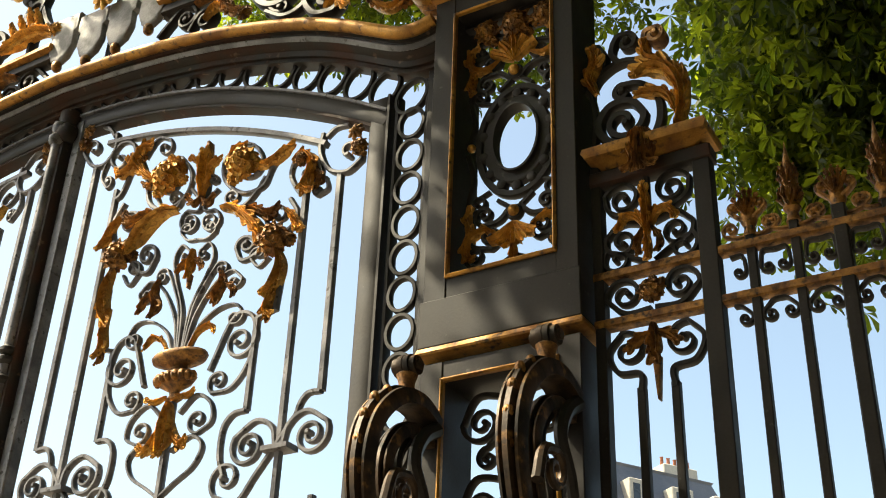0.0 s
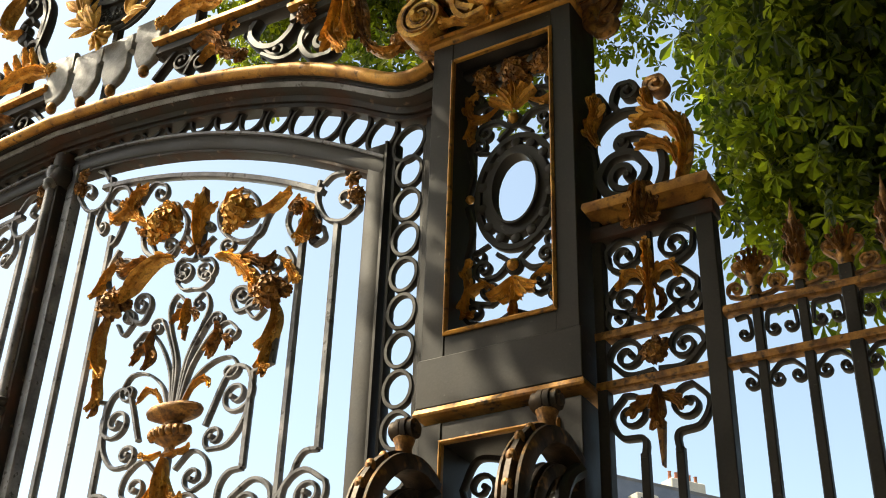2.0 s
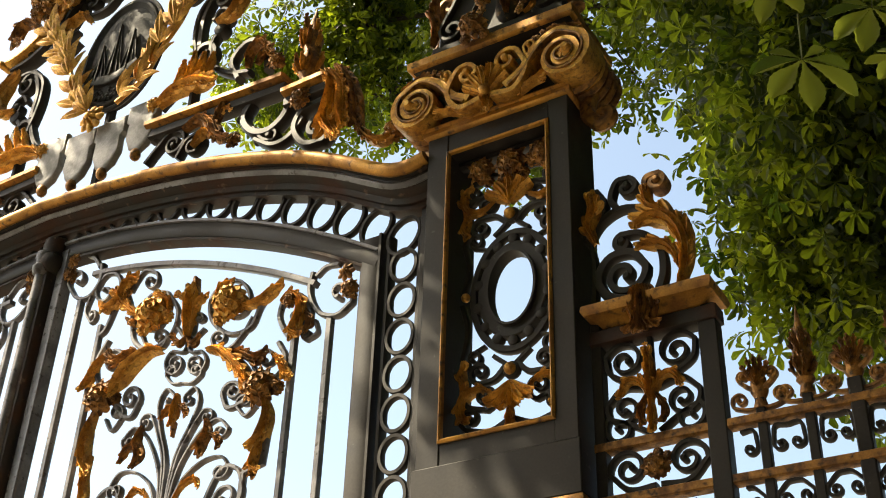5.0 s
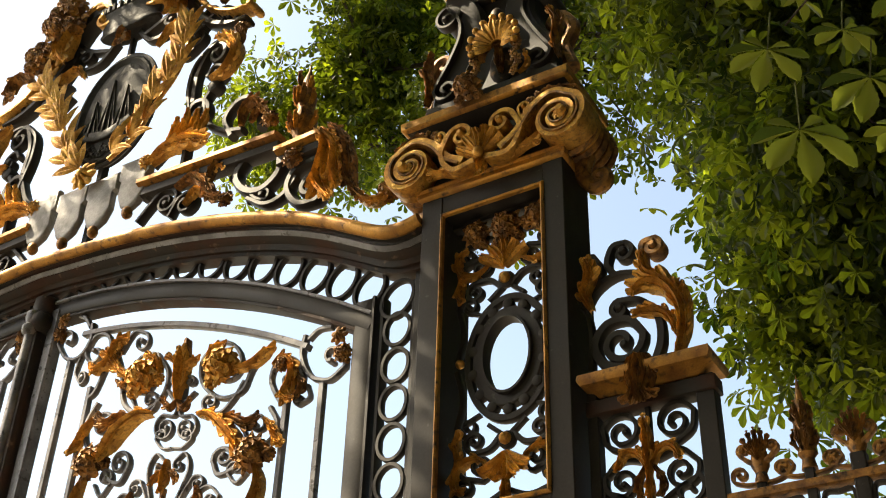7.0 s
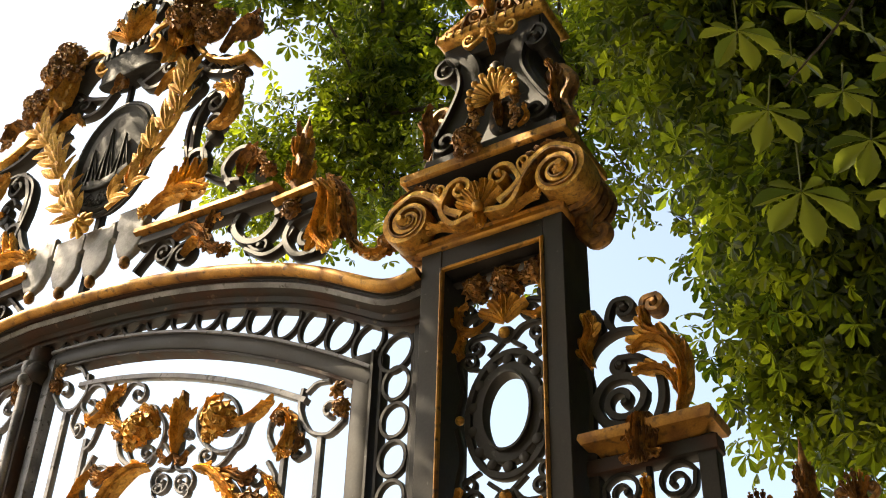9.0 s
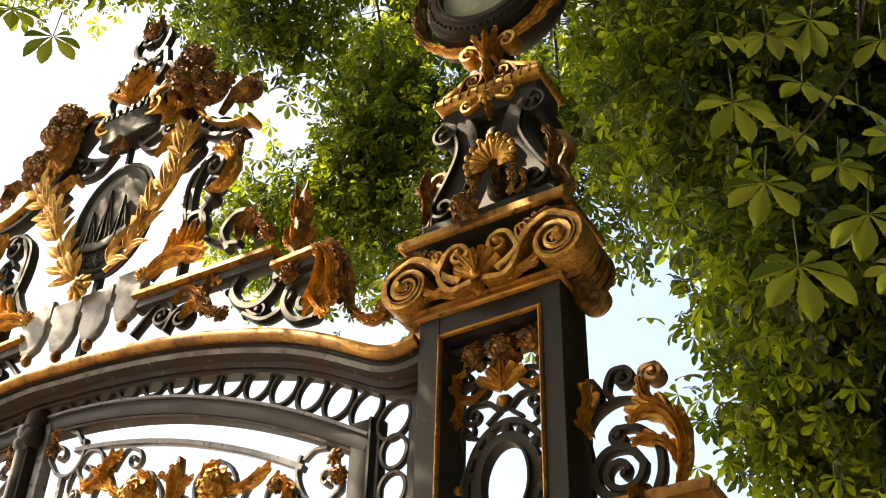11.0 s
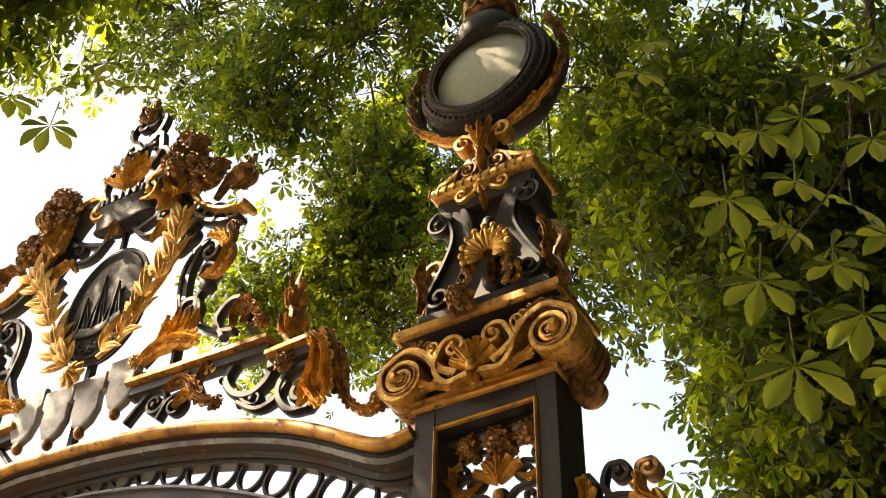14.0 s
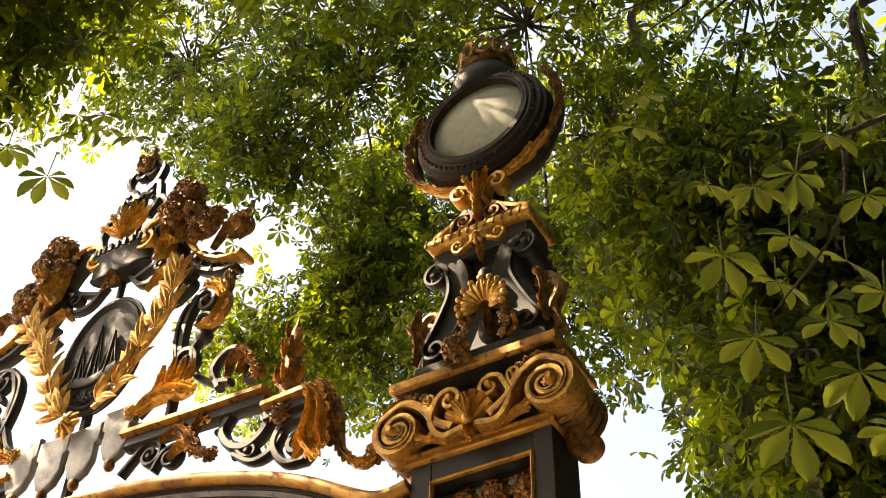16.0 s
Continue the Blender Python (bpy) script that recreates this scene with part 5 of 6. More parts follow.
            Geo().acanthus([(mx, 8.22), (mx + 0.10 * math.sin(r), 8.24 + 0.15 * math.cos(r)), (mx + 0.25 * math.sin(r), 8.26 + 0.29 * math.cos(r))], 0.12, y - 0.08, lobes=3).part("palmette_leaf", GILT, ob)
        gold([(-2.97, 8.98), (-2.90, 9.05), (-2.90, 9.16)], 0.10, 3, DULL)
        # hanging tongues under the plaque
        for k in range(2):
            x = mx + s * (0.13 + 0.27 * k)
            z = 6.14 + 0.05 * k
            rings = []
            for q, yy in ((0.92, 0.03), (1.0, 0.02), (1.0, -0.01), (0.94, -0.02), (0.8, -0.022)):
                out = [(x + q * dx, y - 0.04 + yy, z + 0.2 + q * (dz - 0.2)) for dx, dz in
                       [(-0.13, 0.40), (-0.13, 0.27), (-0.105, 0.25), (-0.11, 0.13), (-0.07, 0.04), (0, 0.0), (0.07, 0.04), (0.11, 0.13), (0.105, 0.25), (0.13, 0.27), (0.13, 0.40)]]
                rings.append(out)
            # pale colour stands in for sun glare on the iron
            Geo().loops(rings).part("tongue", PALE, ob, "iron tongue coloured pale for sun glare")
            Geo().ball(x, y - 0.05, z - 0.02, 0.035, 0.045).part("tongue_bud", DULL, ob)
    # plaque
    px, pz, pw, ph = mx + 0.03, 7.18, 0.335, 0.46
    def oval(prof, n=56):
        return [[(px + (pw - o) * math.cos(2 * math.pi * j / n), yy, pz + (ph - o) * math.sin(2 * math.pi * j / n)) for j in range(n)] for o, yy in prof]
    Geo().loops(oval([(0, y + 0.04), (0, y - 0.02), (0.012, y - 0.04), (0.03, y - 0.045), (0.045, y - 0.03), (0.06, y - 0.02), (0.2, y - 0.05), (0.36, y - 0.06)])).part("plaque", PLATE, ob, "dark cast oval plaque with ship relief")
    Geo().tube([(px + (pw + 0.012) * math.cos(a), y - 0.01, pz + (ph + 0.012) * math.sin(a)) for a in np.linspace(0, 2 * math.pi, 57)], 0.018, 0.018, 8).part("plaque_rim", IRON, ob)
    for k, (dx, h) in enumerate(((-0.15, 0.30), (-0.02, 0.44), (0.12, 0.34))):
        Geo().bar([(px + dx, pz - 0.22), (px + dx + 0.02, pz - 0.22 + h)], 0.014, 0.02, y - 0.065, (1, 0.6)).part("mast", PLATE, ob)
        for e in (-0.06, 0.05, 0.09):
            Geo().bar([(px + dx + e, pz - 0.22), (px + dx + 0.02, pz - 0.24 + h)], 0.006, 0.012, y - 0.06).part("rigging", PLATE, ob)
    Geo().bar(curve([(px - 0.24, pz - 0.19), (px, pz - 0.25), (px + 0.22, pz - 0.19)], 8), 0.07, 0.04, y - 0.05).part("hull", PLATE, ob)
    for k in range(16):
        a = random.Random(k).uniform(-0.24, 0.24)
        Geo().rosette(px + a, pz - 0.31 - 0.02 * (k % 4), y - 0.03, 0.04, 5, 0.3, 1).part("wave", PLATE, ob)
    # mural crown over the plaque
    def wall(scale, z, n=40):
        return [(mx + 0.30 * scale * math.cos(2 * math.pi * q / n), y - 0.02 + 0.085 * scale * math.sin(2 * math.pi * q / n), z + 0.05 * math.cos(2 * math.pi * q / n) ** 2) for q in range(n)]
    Geo().loops([wall(k, z) for k, z in ((0.6, 7.86), (0.90, 7.88), (0.95, 7.90), (0.90, 7.92), (0.94, 8.02), (1.02, 8.07), (1.07, 8.08), (1.07, 8.10), (1.0, 8.10))]).part("crown_wall", PLATE, ob, smooth=30)
    for k in range(15):
        a = math.pi * (1 + (k + 0.5) / 15)
        cx_, cy_, cz_ = mx + 0.315 * math.cos(a), y - 0.02 + 0.08 * math.sin(a), 8.095 + 0.05 * math.cos(a) ** 2
        w = 0.036 * (0.35 + 0.65 * abs(math.sin(a)))
        Geo().box(cx_ - w / 2, cx_ + w / 2, cy_ - 0.02, cy_ + 0.03, cz_, cz_ + 0.075, 0.005).part("merlon", IRON, ob)
    Geo().acanthus([(mx, 7.92), (mx, 7.84), (mx, 7.76)], 0.16, y - 0.07, lobes=4).part("acanthus_leaf", DULL, ob)
    Geo().bar([(mx, 7.7), (mx, 9.0)], 0.035, 0.04, y + 0.03).part("mast_bar", IRON, ob)
    Geo().bar([(mx, 5.95), (mx, 6.75)], 0.05, 0.05, y + 0.03).part("mast_bar", IRON, ob)
    Geo().bunch(mx, 9.10, y - 0.02, 0.07, 4, 31).part("top_blossom", DULL, ob)
    Geo().rosette(mx, 6.56, y - 0.1, 0.11, 8).part("rosette", GILT, ob)


overthrow()
crest()


# ---- side panel and railings ----
FY = 0.12
RAILS = ((3.64, GILT), (3.42, GILT))


def side_panel():
    ob = thing("side_panel", "narrow iron scroll panel with gilded lily between pier and railing", "railing panel", (0.68, FY, 0.1))
    Geo().box(0.86, 0.935, FY - 0.035, FY + 0.035, 0.1, 4.16).part("end_post", IRON, ob)
    Geo().box(0.40, 0.445, FY - 0.03, FY + 0.03, 0.1, 4.2).part("pier_post", IRON, ob)
    Geo().mould(0.45, 0.90, FY - 0.06, FY + 0.06, ((-0.04, 4.145), (-0.005, 4.165), (0.015, 4.185), (0.045, 4.195), (0.056, 4.215), (0.052, 4.24), (0.03, 4.252), (0.0, 4.256))).part("ledge", ROLLED, ob, "worn gilded ledge")
    Geo().box(0.40, 0.945, FY - 0.045, FY + 0.045, 4.085, 4.15).part("ledge_block", RUSTY, ob)
    for k in (-2, -1, 0, 1, 2):
        Geo().acanthus([(0.655 + 0.018 * k, 4.275), (0.655 + 0.026 * k, 4.20), (0.652 + 0.016 * k, 4.12), (0.65 + 0.036 * k, 4.06 + 0.018 * abs(k))], 0.075, FY - 0.105 + 0.012 * abs(k), lobes=3,
                       bulge=0.4, root=0.7).part("ledge_leaf", DULL, ob, "dull gilded leaf bound over the ledge")
    for z, mat in RAILS:
        Geo().bar([(0.40, z), (0.862, z)], 0.038, 0.066, FY).part("gilded_rail", DULL, ob, "worn gilded rail")
    cx = 0.648
    for s in (-1, 1):
        at = lambda u, w, s=s: (cx + s * u, w)
        Geo(at).bar(scroll([(0.01, 3.92), (0.07, 3.90), (0.17, 3.95), (0.19, 4.03)], (0.11, 4.00, 1.5)), 0.024, 0.04, FY, (1, 0.6), 0.014).part("scroll", IRON, ob)
        Geo(at).bar(scroll([(0.02, 3.86), (0.12, 3.88), (0.19, 3.82)], (0.12, 3.79, -1.4)), 0.024, 0.04, FY, (1, 0.6), 0.014).part("scroll", IRON, ob)
        Geo(at).bar(scroll([(0.02, 3.67), (0.10, 3.72), (0.19, 3.76)], (0.14, 3.71, -1.1)), 0.022, 0.04, FY, (1, 0.6), 0.012).part("scroll", IRON, ob)
        Geo(at).bar(scroll([(0.01, 3.455), (0.12, 3.455), (0.20, 3.53)], (0.12, 3.54, 1.5)), 0.024, 0.04, FY, (1, 0.6), 0.014).part("scroll", IRON, ob)
        Geo(at).bar(scroll([(0.07, 3.10), (0.07, 3.18), (0.16, 3.20), (0.20, 3.29), (0.14, 3.37)], (0.12, 3.29, 1.1)), 0.024, 0.04, FY, (1, 0.6), 0.014).part("scroll", IRON, ob)
        Geo(at).bar([(0.07, 0.15), (0.07, 3.12)], 0.034, 0.034, FY).part("upright_bar", IRON, ob)
        Geo(at).acanthus([(0.0, 3.80), (0.045, 3.885), (0.10, 3.89), (0.13, 3.83)], 0.075, FY - 0.03, lobes=3).part("lily_leaf", GILT, ob)
        Geo(at).acanthus([(0.01, 3.84), (0.05, 3.76), (0.04, 3.70)], 0.06, FY - 0.03, lobes=3).part("lily_leaf", DULL, ob)
        Geo(at).acanthus([(0.0, 3.34), (0.06, 3.32), (0.10, 3.28)], 0.08, FY - 0.03, lobes=3).part("lily_leaf", DULL, ob)
    Geo().acanthus([(cx, 3.76), (cx, 3.90), (cx, 4.02)], 0.085, FY - 0.04, lobes=3).part("lily_leaf", GILT, ob)
    Geo().acanthus([(cx, 3.80), (cx, 3.74), (cx, 3.66)], 0.07, FY - 0.04, lobes=3).part("lily_leaf", GILT, ob)
    Geo().bunch(cx, 3.53, FY - 0.02, 0.06, 5, 9).part("blossom", DULL, ob)
    Geo().acanthus([(cx, 3.38), (cx, 3.30), (cx, 3.22)], 0.11, FY - 0.03, lobes=3).part("lily_leaf", DULL, ob)
    Geo().bar([(cx, 3.24), (cx, 3.06)], 0.035, 0.035, FY, (1, 0.2)).part("drop", DULL, ob)
    Geo().bar([(cx, 3.85), (cx, 4.1)], 0.022, 0.03, FY).part("stem", IRON, ob)
    # great scroll standing on the ledge
    y = FY
    def s_(pts, end=None, start=None, w=0.034, eye=0.02, mat=IRON, taper=(1, 0.65)):
        Geo().bar(scroll(pts, end, start), w, 0.05, y, taper, eye).part("scroll", mat, ob)
    s_([(0.60, 4.27), (0.49, 4.31), (0.445, 4.41), (0.50, 4.50), (0.60, 4.50), (0.66, 4.42)], (0.56, 4.40, -1.15), w=0.046)
    s_([(0.70, 4.27), (0.735, 4.37), (0.725, 4.49), (0.65, 4.58), (0.56, 4.60)], (0.565, 4.555, 1.0), w=0.038)
    s_([(0.40, 4.60), (0.46, 4.69), (0.56, 4.735), (0.68, 4.71)], eye=0, w=0.036)
    s_([(0.55, 4.735), (0.52, 4.80), (0.55, 4.88), (0.61, 4.885)], (0.595, 4.835, -1.0), w=0.032)
    s_([(0.47, 4.70), (0.49, 4.79), (0.46, 4.86)], (0.44, 4.82, 1.0), w=0.026)
    s_([(0.42, 4.30), (0.43, 4.48), (0.41, 4.62)], eye=0, w=0.026)
    for pts, w, lobes in (([(0.80, 4.27), (0.84, 4.38), (0.835, 4.50), (0.78, 4.60), (0.70, 4.63), (0.645, 4.60)], 0.15, 6), ([(0.81, 4.36), (0.78, 4.46), (0.71, 4.50), (0.64, 4.50)], 0.10, 4),
                          ([(0.83, 4.52), (0.77, 4.64), (0.70, 4.70), (0.69, 4.79)], 0.11, 4), ([(0.86, 4.40), (0.865, 4.50), (0.84, 4.60)], 0.07, 3)):
        Geo().acanthus(pts, w, y - 0.03, lobes=lobes, bulge=0.3).part("acanthus_leaf", GILT, ob, "curled gilded acanthus leaf")
    Geo().acanthus([(0.45, 4.57), (0.42, 4.66), (0.45, 4.74), (0.44, 4.82)], 0.12, y - 0.04, lobes=4).part("acanthus_leaf", GILT, ob)
    Geo().bar(scroll([(0.69, 4.76), (0.70, 4.83), (0.76, 4.84)], (0.74, 4.80, -1.1)), 0.03, 0.08, y - 0.02, (1, 0.7), 0.018).part("rolled_tip", DULL, ob)


def railing():
    ob = thing("railing", "dark iron railing with gilded rails, small scrolls and spear finials", "railing", (2.2, FY, 0.1))
    xs = [1.063 + 0.175 * k for k in range(18)]
    for z, mat in RAILS:
        Geo().bar([(0.936, z), (4.1, z)], 0.036, 0.062, FY).part("gilded_rail", DULL, ob, "worn gilded rail")
    Geo().bar([(0.936, 0.3), (4.1, 0.3)], 0.05, 0.06, FY).part("bottom_rail", IRON, ob)
    for k, x in enumerate(xs):
        thick = k % 3 == 2
        w = 0.055 if thick else 0.036
        Geo().bar([(x, 0.1), (x, 3.72)], w, w, FY).part("upright_bar", IRON, ob)
        for s in (-1, 1):
            Geo().bar(scroll([(x + s * 0.0875, 3.385), (x + s * 0.06, 3.38), (x + s * 0.025, 3.345)], (x + s * 0.05, 3.325, s * 1.2)), 0.014, 0.03, FY, (1, 0.7), 0.01).part("small_scroll", IRON, ob)
            Geo().bar(scroll([(x + s * 0.02, 3.68), (x + s * 0.06, 3.685), (x + s * 0.10, 3.70)], (x + s * 0.075, 3.725, s * 1.2)), 0.013, 0.03, FY, (1, 0.7), 0.01).part("small_scroll", DULL, ob)
            Geo().bar(scroll([(x + s * 0.0875, 3.60), (x + s * 0.04, 3.60), (x + s * 0.03, 3.54)], (x + s * 0.058, 3.53, s * 1.0)), 0.014, 0.03, FY, (1, 0.7), 0.01).part("small_scroll", IRON, ob)
        if k % 2 == 1:
            Geo().lathe(x, FY, [(0.03, 3.70), (0.022, 3.74), (0.036, 3.76), (0.026, 3.79), (0.04, 3.84), (0.036, 3.88), (0.018, 3.92), (0.024, 3.945), (0.011, 4.01), (0.0, 4.085)], 14).part("spear_finial", DULL, ob)
            for z0, r0, ln in ((3.76, 0.036, 0.09), (3.85, 0.028, 0.10)):
                for e in (-1, -0.4, 0.4, 1):
                    Geo().acanthus([(x + r0 * 0.4 * e, z0), (x + r0 * 1.15 * e, z0 + ln * 0.5), (x + r0 * 1.05 * e, z0 + ln)], 0.034, FY - 0.012 - r0 * (1 - e * e) ** 0.5, lobes=2, bulge=0.25).part("finial_leaf", DULL, ob)
        else:
            for a in (-34, -17, 0, 17, 34):
                r = radians(a)
                Geo().acanthus([(x, 3.76), (x + 0.05 * math.sin(r), 3.76 + 0.06 * math.cos(r)), (x + 0.085 * math.sin(r), 3.77 + 0.115 * math.cos(r) ** 2)], 0.036, FY - 0.02 - 0.01 * math.cos(r), lobes=3, bulge=0.3).part("palmette_leaf", DULL, ob)
            Geo().lathe(x, FY, [(0.03, 3.68), (0.02, 3.72), (0.035, 3.75), (0.03, 3.80), (0.015, 3.85)], 12).part("finial_foot", DULL, ob)
            for s in (-1, 1):
                Geo().bar(scroll([(x + s * 0.012, 3.75), (x + s * 0.045, 3.775), (x + s * 0.07, 3.80)], (x + s * 0.052, 3.815, s * 1.1)), 0.016, 0.03, FY - 0.01, (1, 0.7), 0.012).part("small_scroll", DULL, ob)


side_panel()
railing()


# ---- houses beyond the garden ----
def house(name, x0, x1, y, z0, z1, label, turn=0):
    ob = thing(name, label, "building", ((x0 + x1) / 2, y, 0))
    ob.rotation_euler.z = radians(turn)
    Geo().box(x0, x1, y, y + 14, 0, z0, 0.05).part("wall", STONE, ob)
    Geo().mould(x0, x1, y, y + 14, ((0.1, z0 - 0.6), (0.5, z0 - 0.3), (0.5, z0), (0.2, z0 + 0.1))).part("eaves_cornice", STONE, ob)
    Geo().loops([[(x0 + o, y + o, z), (x1 - o, y + o, z), (x1 - o, y + 14 - o, z), (x0 + o, y + 14 - o, z)] for o, z in ((0.0, z0), (1.3, z1 - 0.85), (1.2, z1 - 0.7), (1.6, z1 - 0.65), (3.5, z1))]).part("mansard_roof", SLATE, ob, "blue-grey slate mansard roof", smooth=20)
    n = max(2, int((x1 - x0) / 3))
    for k in range(n):
        cx = x0 + (k + 0.5) * (x1 - x0) / n
        dorm = Geo().box(cx - 0.75, cx + 0.75, y - 0.05, y + 1.6, z0 + 0.3, z0 + 2.6, 0.05).part("dormer", STONE, ob, "pale stone dormer")
        Geo().box(cx - 0.5, cx + 0.5, y - 0.09, y - 0.04, z0 + 0.5, z0 + 2.3, 0.02).part("pane", GLASS_DARK, dorm)
        Geo().box(cx - 0.04, cx + 0.04, y - 0.12, y - 0.085, z0 + 0.5, z0 + 2.3, 0.01).part("glazing_bar", STONE, dorm)
        for fl in range(1, 5):
            zz = z0 - 3.2 * fl
            if zz < 1:
                continue
            win = Geo().picture(cx - 0.6, cx + 0.6, zz, zz + 2.2, ((0.0, y + 0.1), (0.0, y - 0.12), (0.15, y - 0.12), (0.15, y + 0.1))).part("window", STONE, ob)
            Geo().box(cx - 0.6, cx + 0.6, y - 0.05, y - 0.01, zz, zz + 2.2, 0.01).part("pane", GLASS_DARK, win)
    for cx in (x1 - 2.7,):
        stack = Geo().box(cx, cx + 2.6, y + 4, y + 5.2, z1 - 2, z1 + 1.2, 0.05).part("chimney_stack", STONE, ob, "pale rendered chimney stack")
        for k in range(5):
            Geo().lathe(cx + 0.3 + 0.5 * k, y + 4.6, [(0.13, z1 + 1.18), (0.1, z1 + 1.75), (0.13, z1 + 1.8)], 12).part("chimney_pot", CLAY, stack)


house("town_house", -27.3, -15.3, 60.2, 22.6, 27.2, "pale stone town house with slate mansard roof and chimneys", 57)
house("town_house", -62.0, -42.0, 62, 25.0, 29.0, "long pale stone town house with slate mansard roof")


# ---- chestnut trees ----
def leaf_template():
    """A palmate leaf of five blunt leaflets that meet at the stalk."""
    verts, faces = [(0, 0, 0)], []
    for a, ln in ((-100, 0.72), (-49, 0.94), (0, 1.0), (49, 0.94), (100, 0.72)):
        r = radians(a)
        t, nn = np.array((math.sin(r), math.cos(r))), np.array((math.cos(r), -math.sin(r)))
        o = len(verts)
        for s, w in ((0.62, 0), (1.0, 0), (0.42, 0.11), (0.74, 0.235), (0.95, 0.12), (0.42, -0.11), (0.74, -0.235), (0.95, -0.12)):
            p = t * s * ln + nn * w * ln
            verts.append((p[0], p[1], -0.42 * (s * ln) ** 2 + 0.4 * abs(w) * ln))
        faces += [(0, o + 2, o), (0, o, o + 5), (o, o + 2, o + 3), (o, o + 6, o + 5), (o, o + 3, o + 4, o + 1), (o, o + 1, o + 7, o + 6)]
    return np.array(verts), faces


LEAF_V, LEAF_F = leaf_template()


def leaf_mesh(name, spots, size, mat, parent, seed, label="", hang=0.7):
    """Joined palmate leaves at spots, drooping and turned at random."""
    rnd = np.random.RandomState(seed)
    n = len(spots)
    yaw, tilt, roll_, sc = rnd.uniform(0, 2 * np.pi, n), rnd.normal(hang, 0.5, n), rnd.normal(0, 0.45, n), rnd.uniform(0.6, 1.15, n) * size
    cy, sy, ct, st, cr, sr = np.cos(yaw), np.sin(yaw), np.cos(tilt), np.sin(tilt), np.cos(roll_), np.sin(roll_)
    v = LEAF_V[None] * sc[:, None, None]
    x, y, z = v[..., 0], v[..., 1], v[..., 2]
    x, z = x * cr[:, None] + z * sr[:, None], -x * sr[:, None] + z * cr[:, None]
    y, z = y * ct[:, None] + z * st[:, None], -y * st[:, None] + z * ct[:, None]
    x, y = x * cy[:, None] - y * sy[:, None], x * sy[:, None] + y * cy[:, None]
    allv = np.stack((x, y, z), -1) + np.array(spots)[:, None, :]
    m = len(LEAF_V)
    faces = [tuple(i + k * m for i in f) for k in range(n) for f in LEAF_F]
    me = bpy.data.meshes.new(name)
    o = np.array(parent.location) if parent is not None else np.zeros(3)
    me.from_pydata((allv.reshape(-1, 3) - o).tolist(), [], faces)
    me.materials.append(mat)
    ob = new(name, me)
    ob.parent = parent
    return tagged(ob, label)


def blob_spots(blobs, seed, dense=1.0):
    rnd = np.random.RandomState(seed)
    out, twigs = [], []
    for cx, cy, cz, rx, ry, rz, n in blobs:
        k = max(1, int(n * dense) // 14)
        d = rnd.normal(size=(k, 3))
        d /= np.linalg.norm(d, axis=1)[:, None]
        c = np.array((cx, cy, cz)) + d * np.array((rx, ry, rz)) * rnd.uniform(0.25, 1.0, (k, 1)) ** 0.6
        for q in c:
            s = rnd.normal(size=(14, 3)) * np.array((0.24, 0.24, 0.17))
            out += list(q + s)
            twigs.append((np.array((cx, cy, cz)), q))
    return out, twigs


def chestnut_tree(label, foot, height, blobs, size, seed, r=0.28, dense=1.0):
    tree = thing("chestnut_tree", label, "tree", foot, "chestnut trees")
    fx, fy, fz = foot
    top = (fx + 0.3, fy - 0.2, height)
    Geo().tube(curve([(fx, fy, -0.1), (fx + 0.08, fy, height * 0.35), (fx - 0.05, fy + 0.1, height * 0.7), top], 6), r, r * 0.4, 14, 0.12).part("trunk", BARK, tree)
    spots, twigs = blob_spots(blobs, seed, dense)
    for cx, cy, cz, rx, ry, rz, n in blobs:
        z0 = min(height * 0.85, max(height * 0.4, cz - 2.0))
        mid = ((fx + cx) / 2, (fy + cy) / 2, (z0 + cz) / 2 + 0.5)
        if n >= 450:
            Geo().tube(curve([(fx, fy, z0), mid, (cx, cy, cz)], 6), r * 0.28, 0.02, 8, 0.15).part("limb", BARK, tree)
        else:                                           # a small spray hangs on the nearest big one
            near = min((b for b in blobs if b[6] >= 450), key=lambda b: (b[0] - cx) ** 2 + (b[1] - cy) ** 2 + (b[2] - cz) ** 2)
            mid = ((near[0] + cx) / 2, (near[1] + cy) / 2 + 0.1, (near[2] + cz) / 2 + 0.2)
            Geo().tube(curve([near[:3], mid, (cx, cy, cz)], 6), 0.022, 0.008, 6, 0.15).part("branch", BARK, tree)
    g = Geo()
    for a, b in twigs:
        m = (a + b) / 2 + np.array((0, 0, 0.12))
        g.tube([tuple(a), tuple(m), tuple(b)], 0.014, 0.004, 4)
    tagged(g.part("twig", BARK, tree), kind="stuff")
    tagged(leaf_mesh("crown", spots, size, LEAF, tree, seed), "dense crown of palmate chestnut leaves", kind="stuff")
    return tree


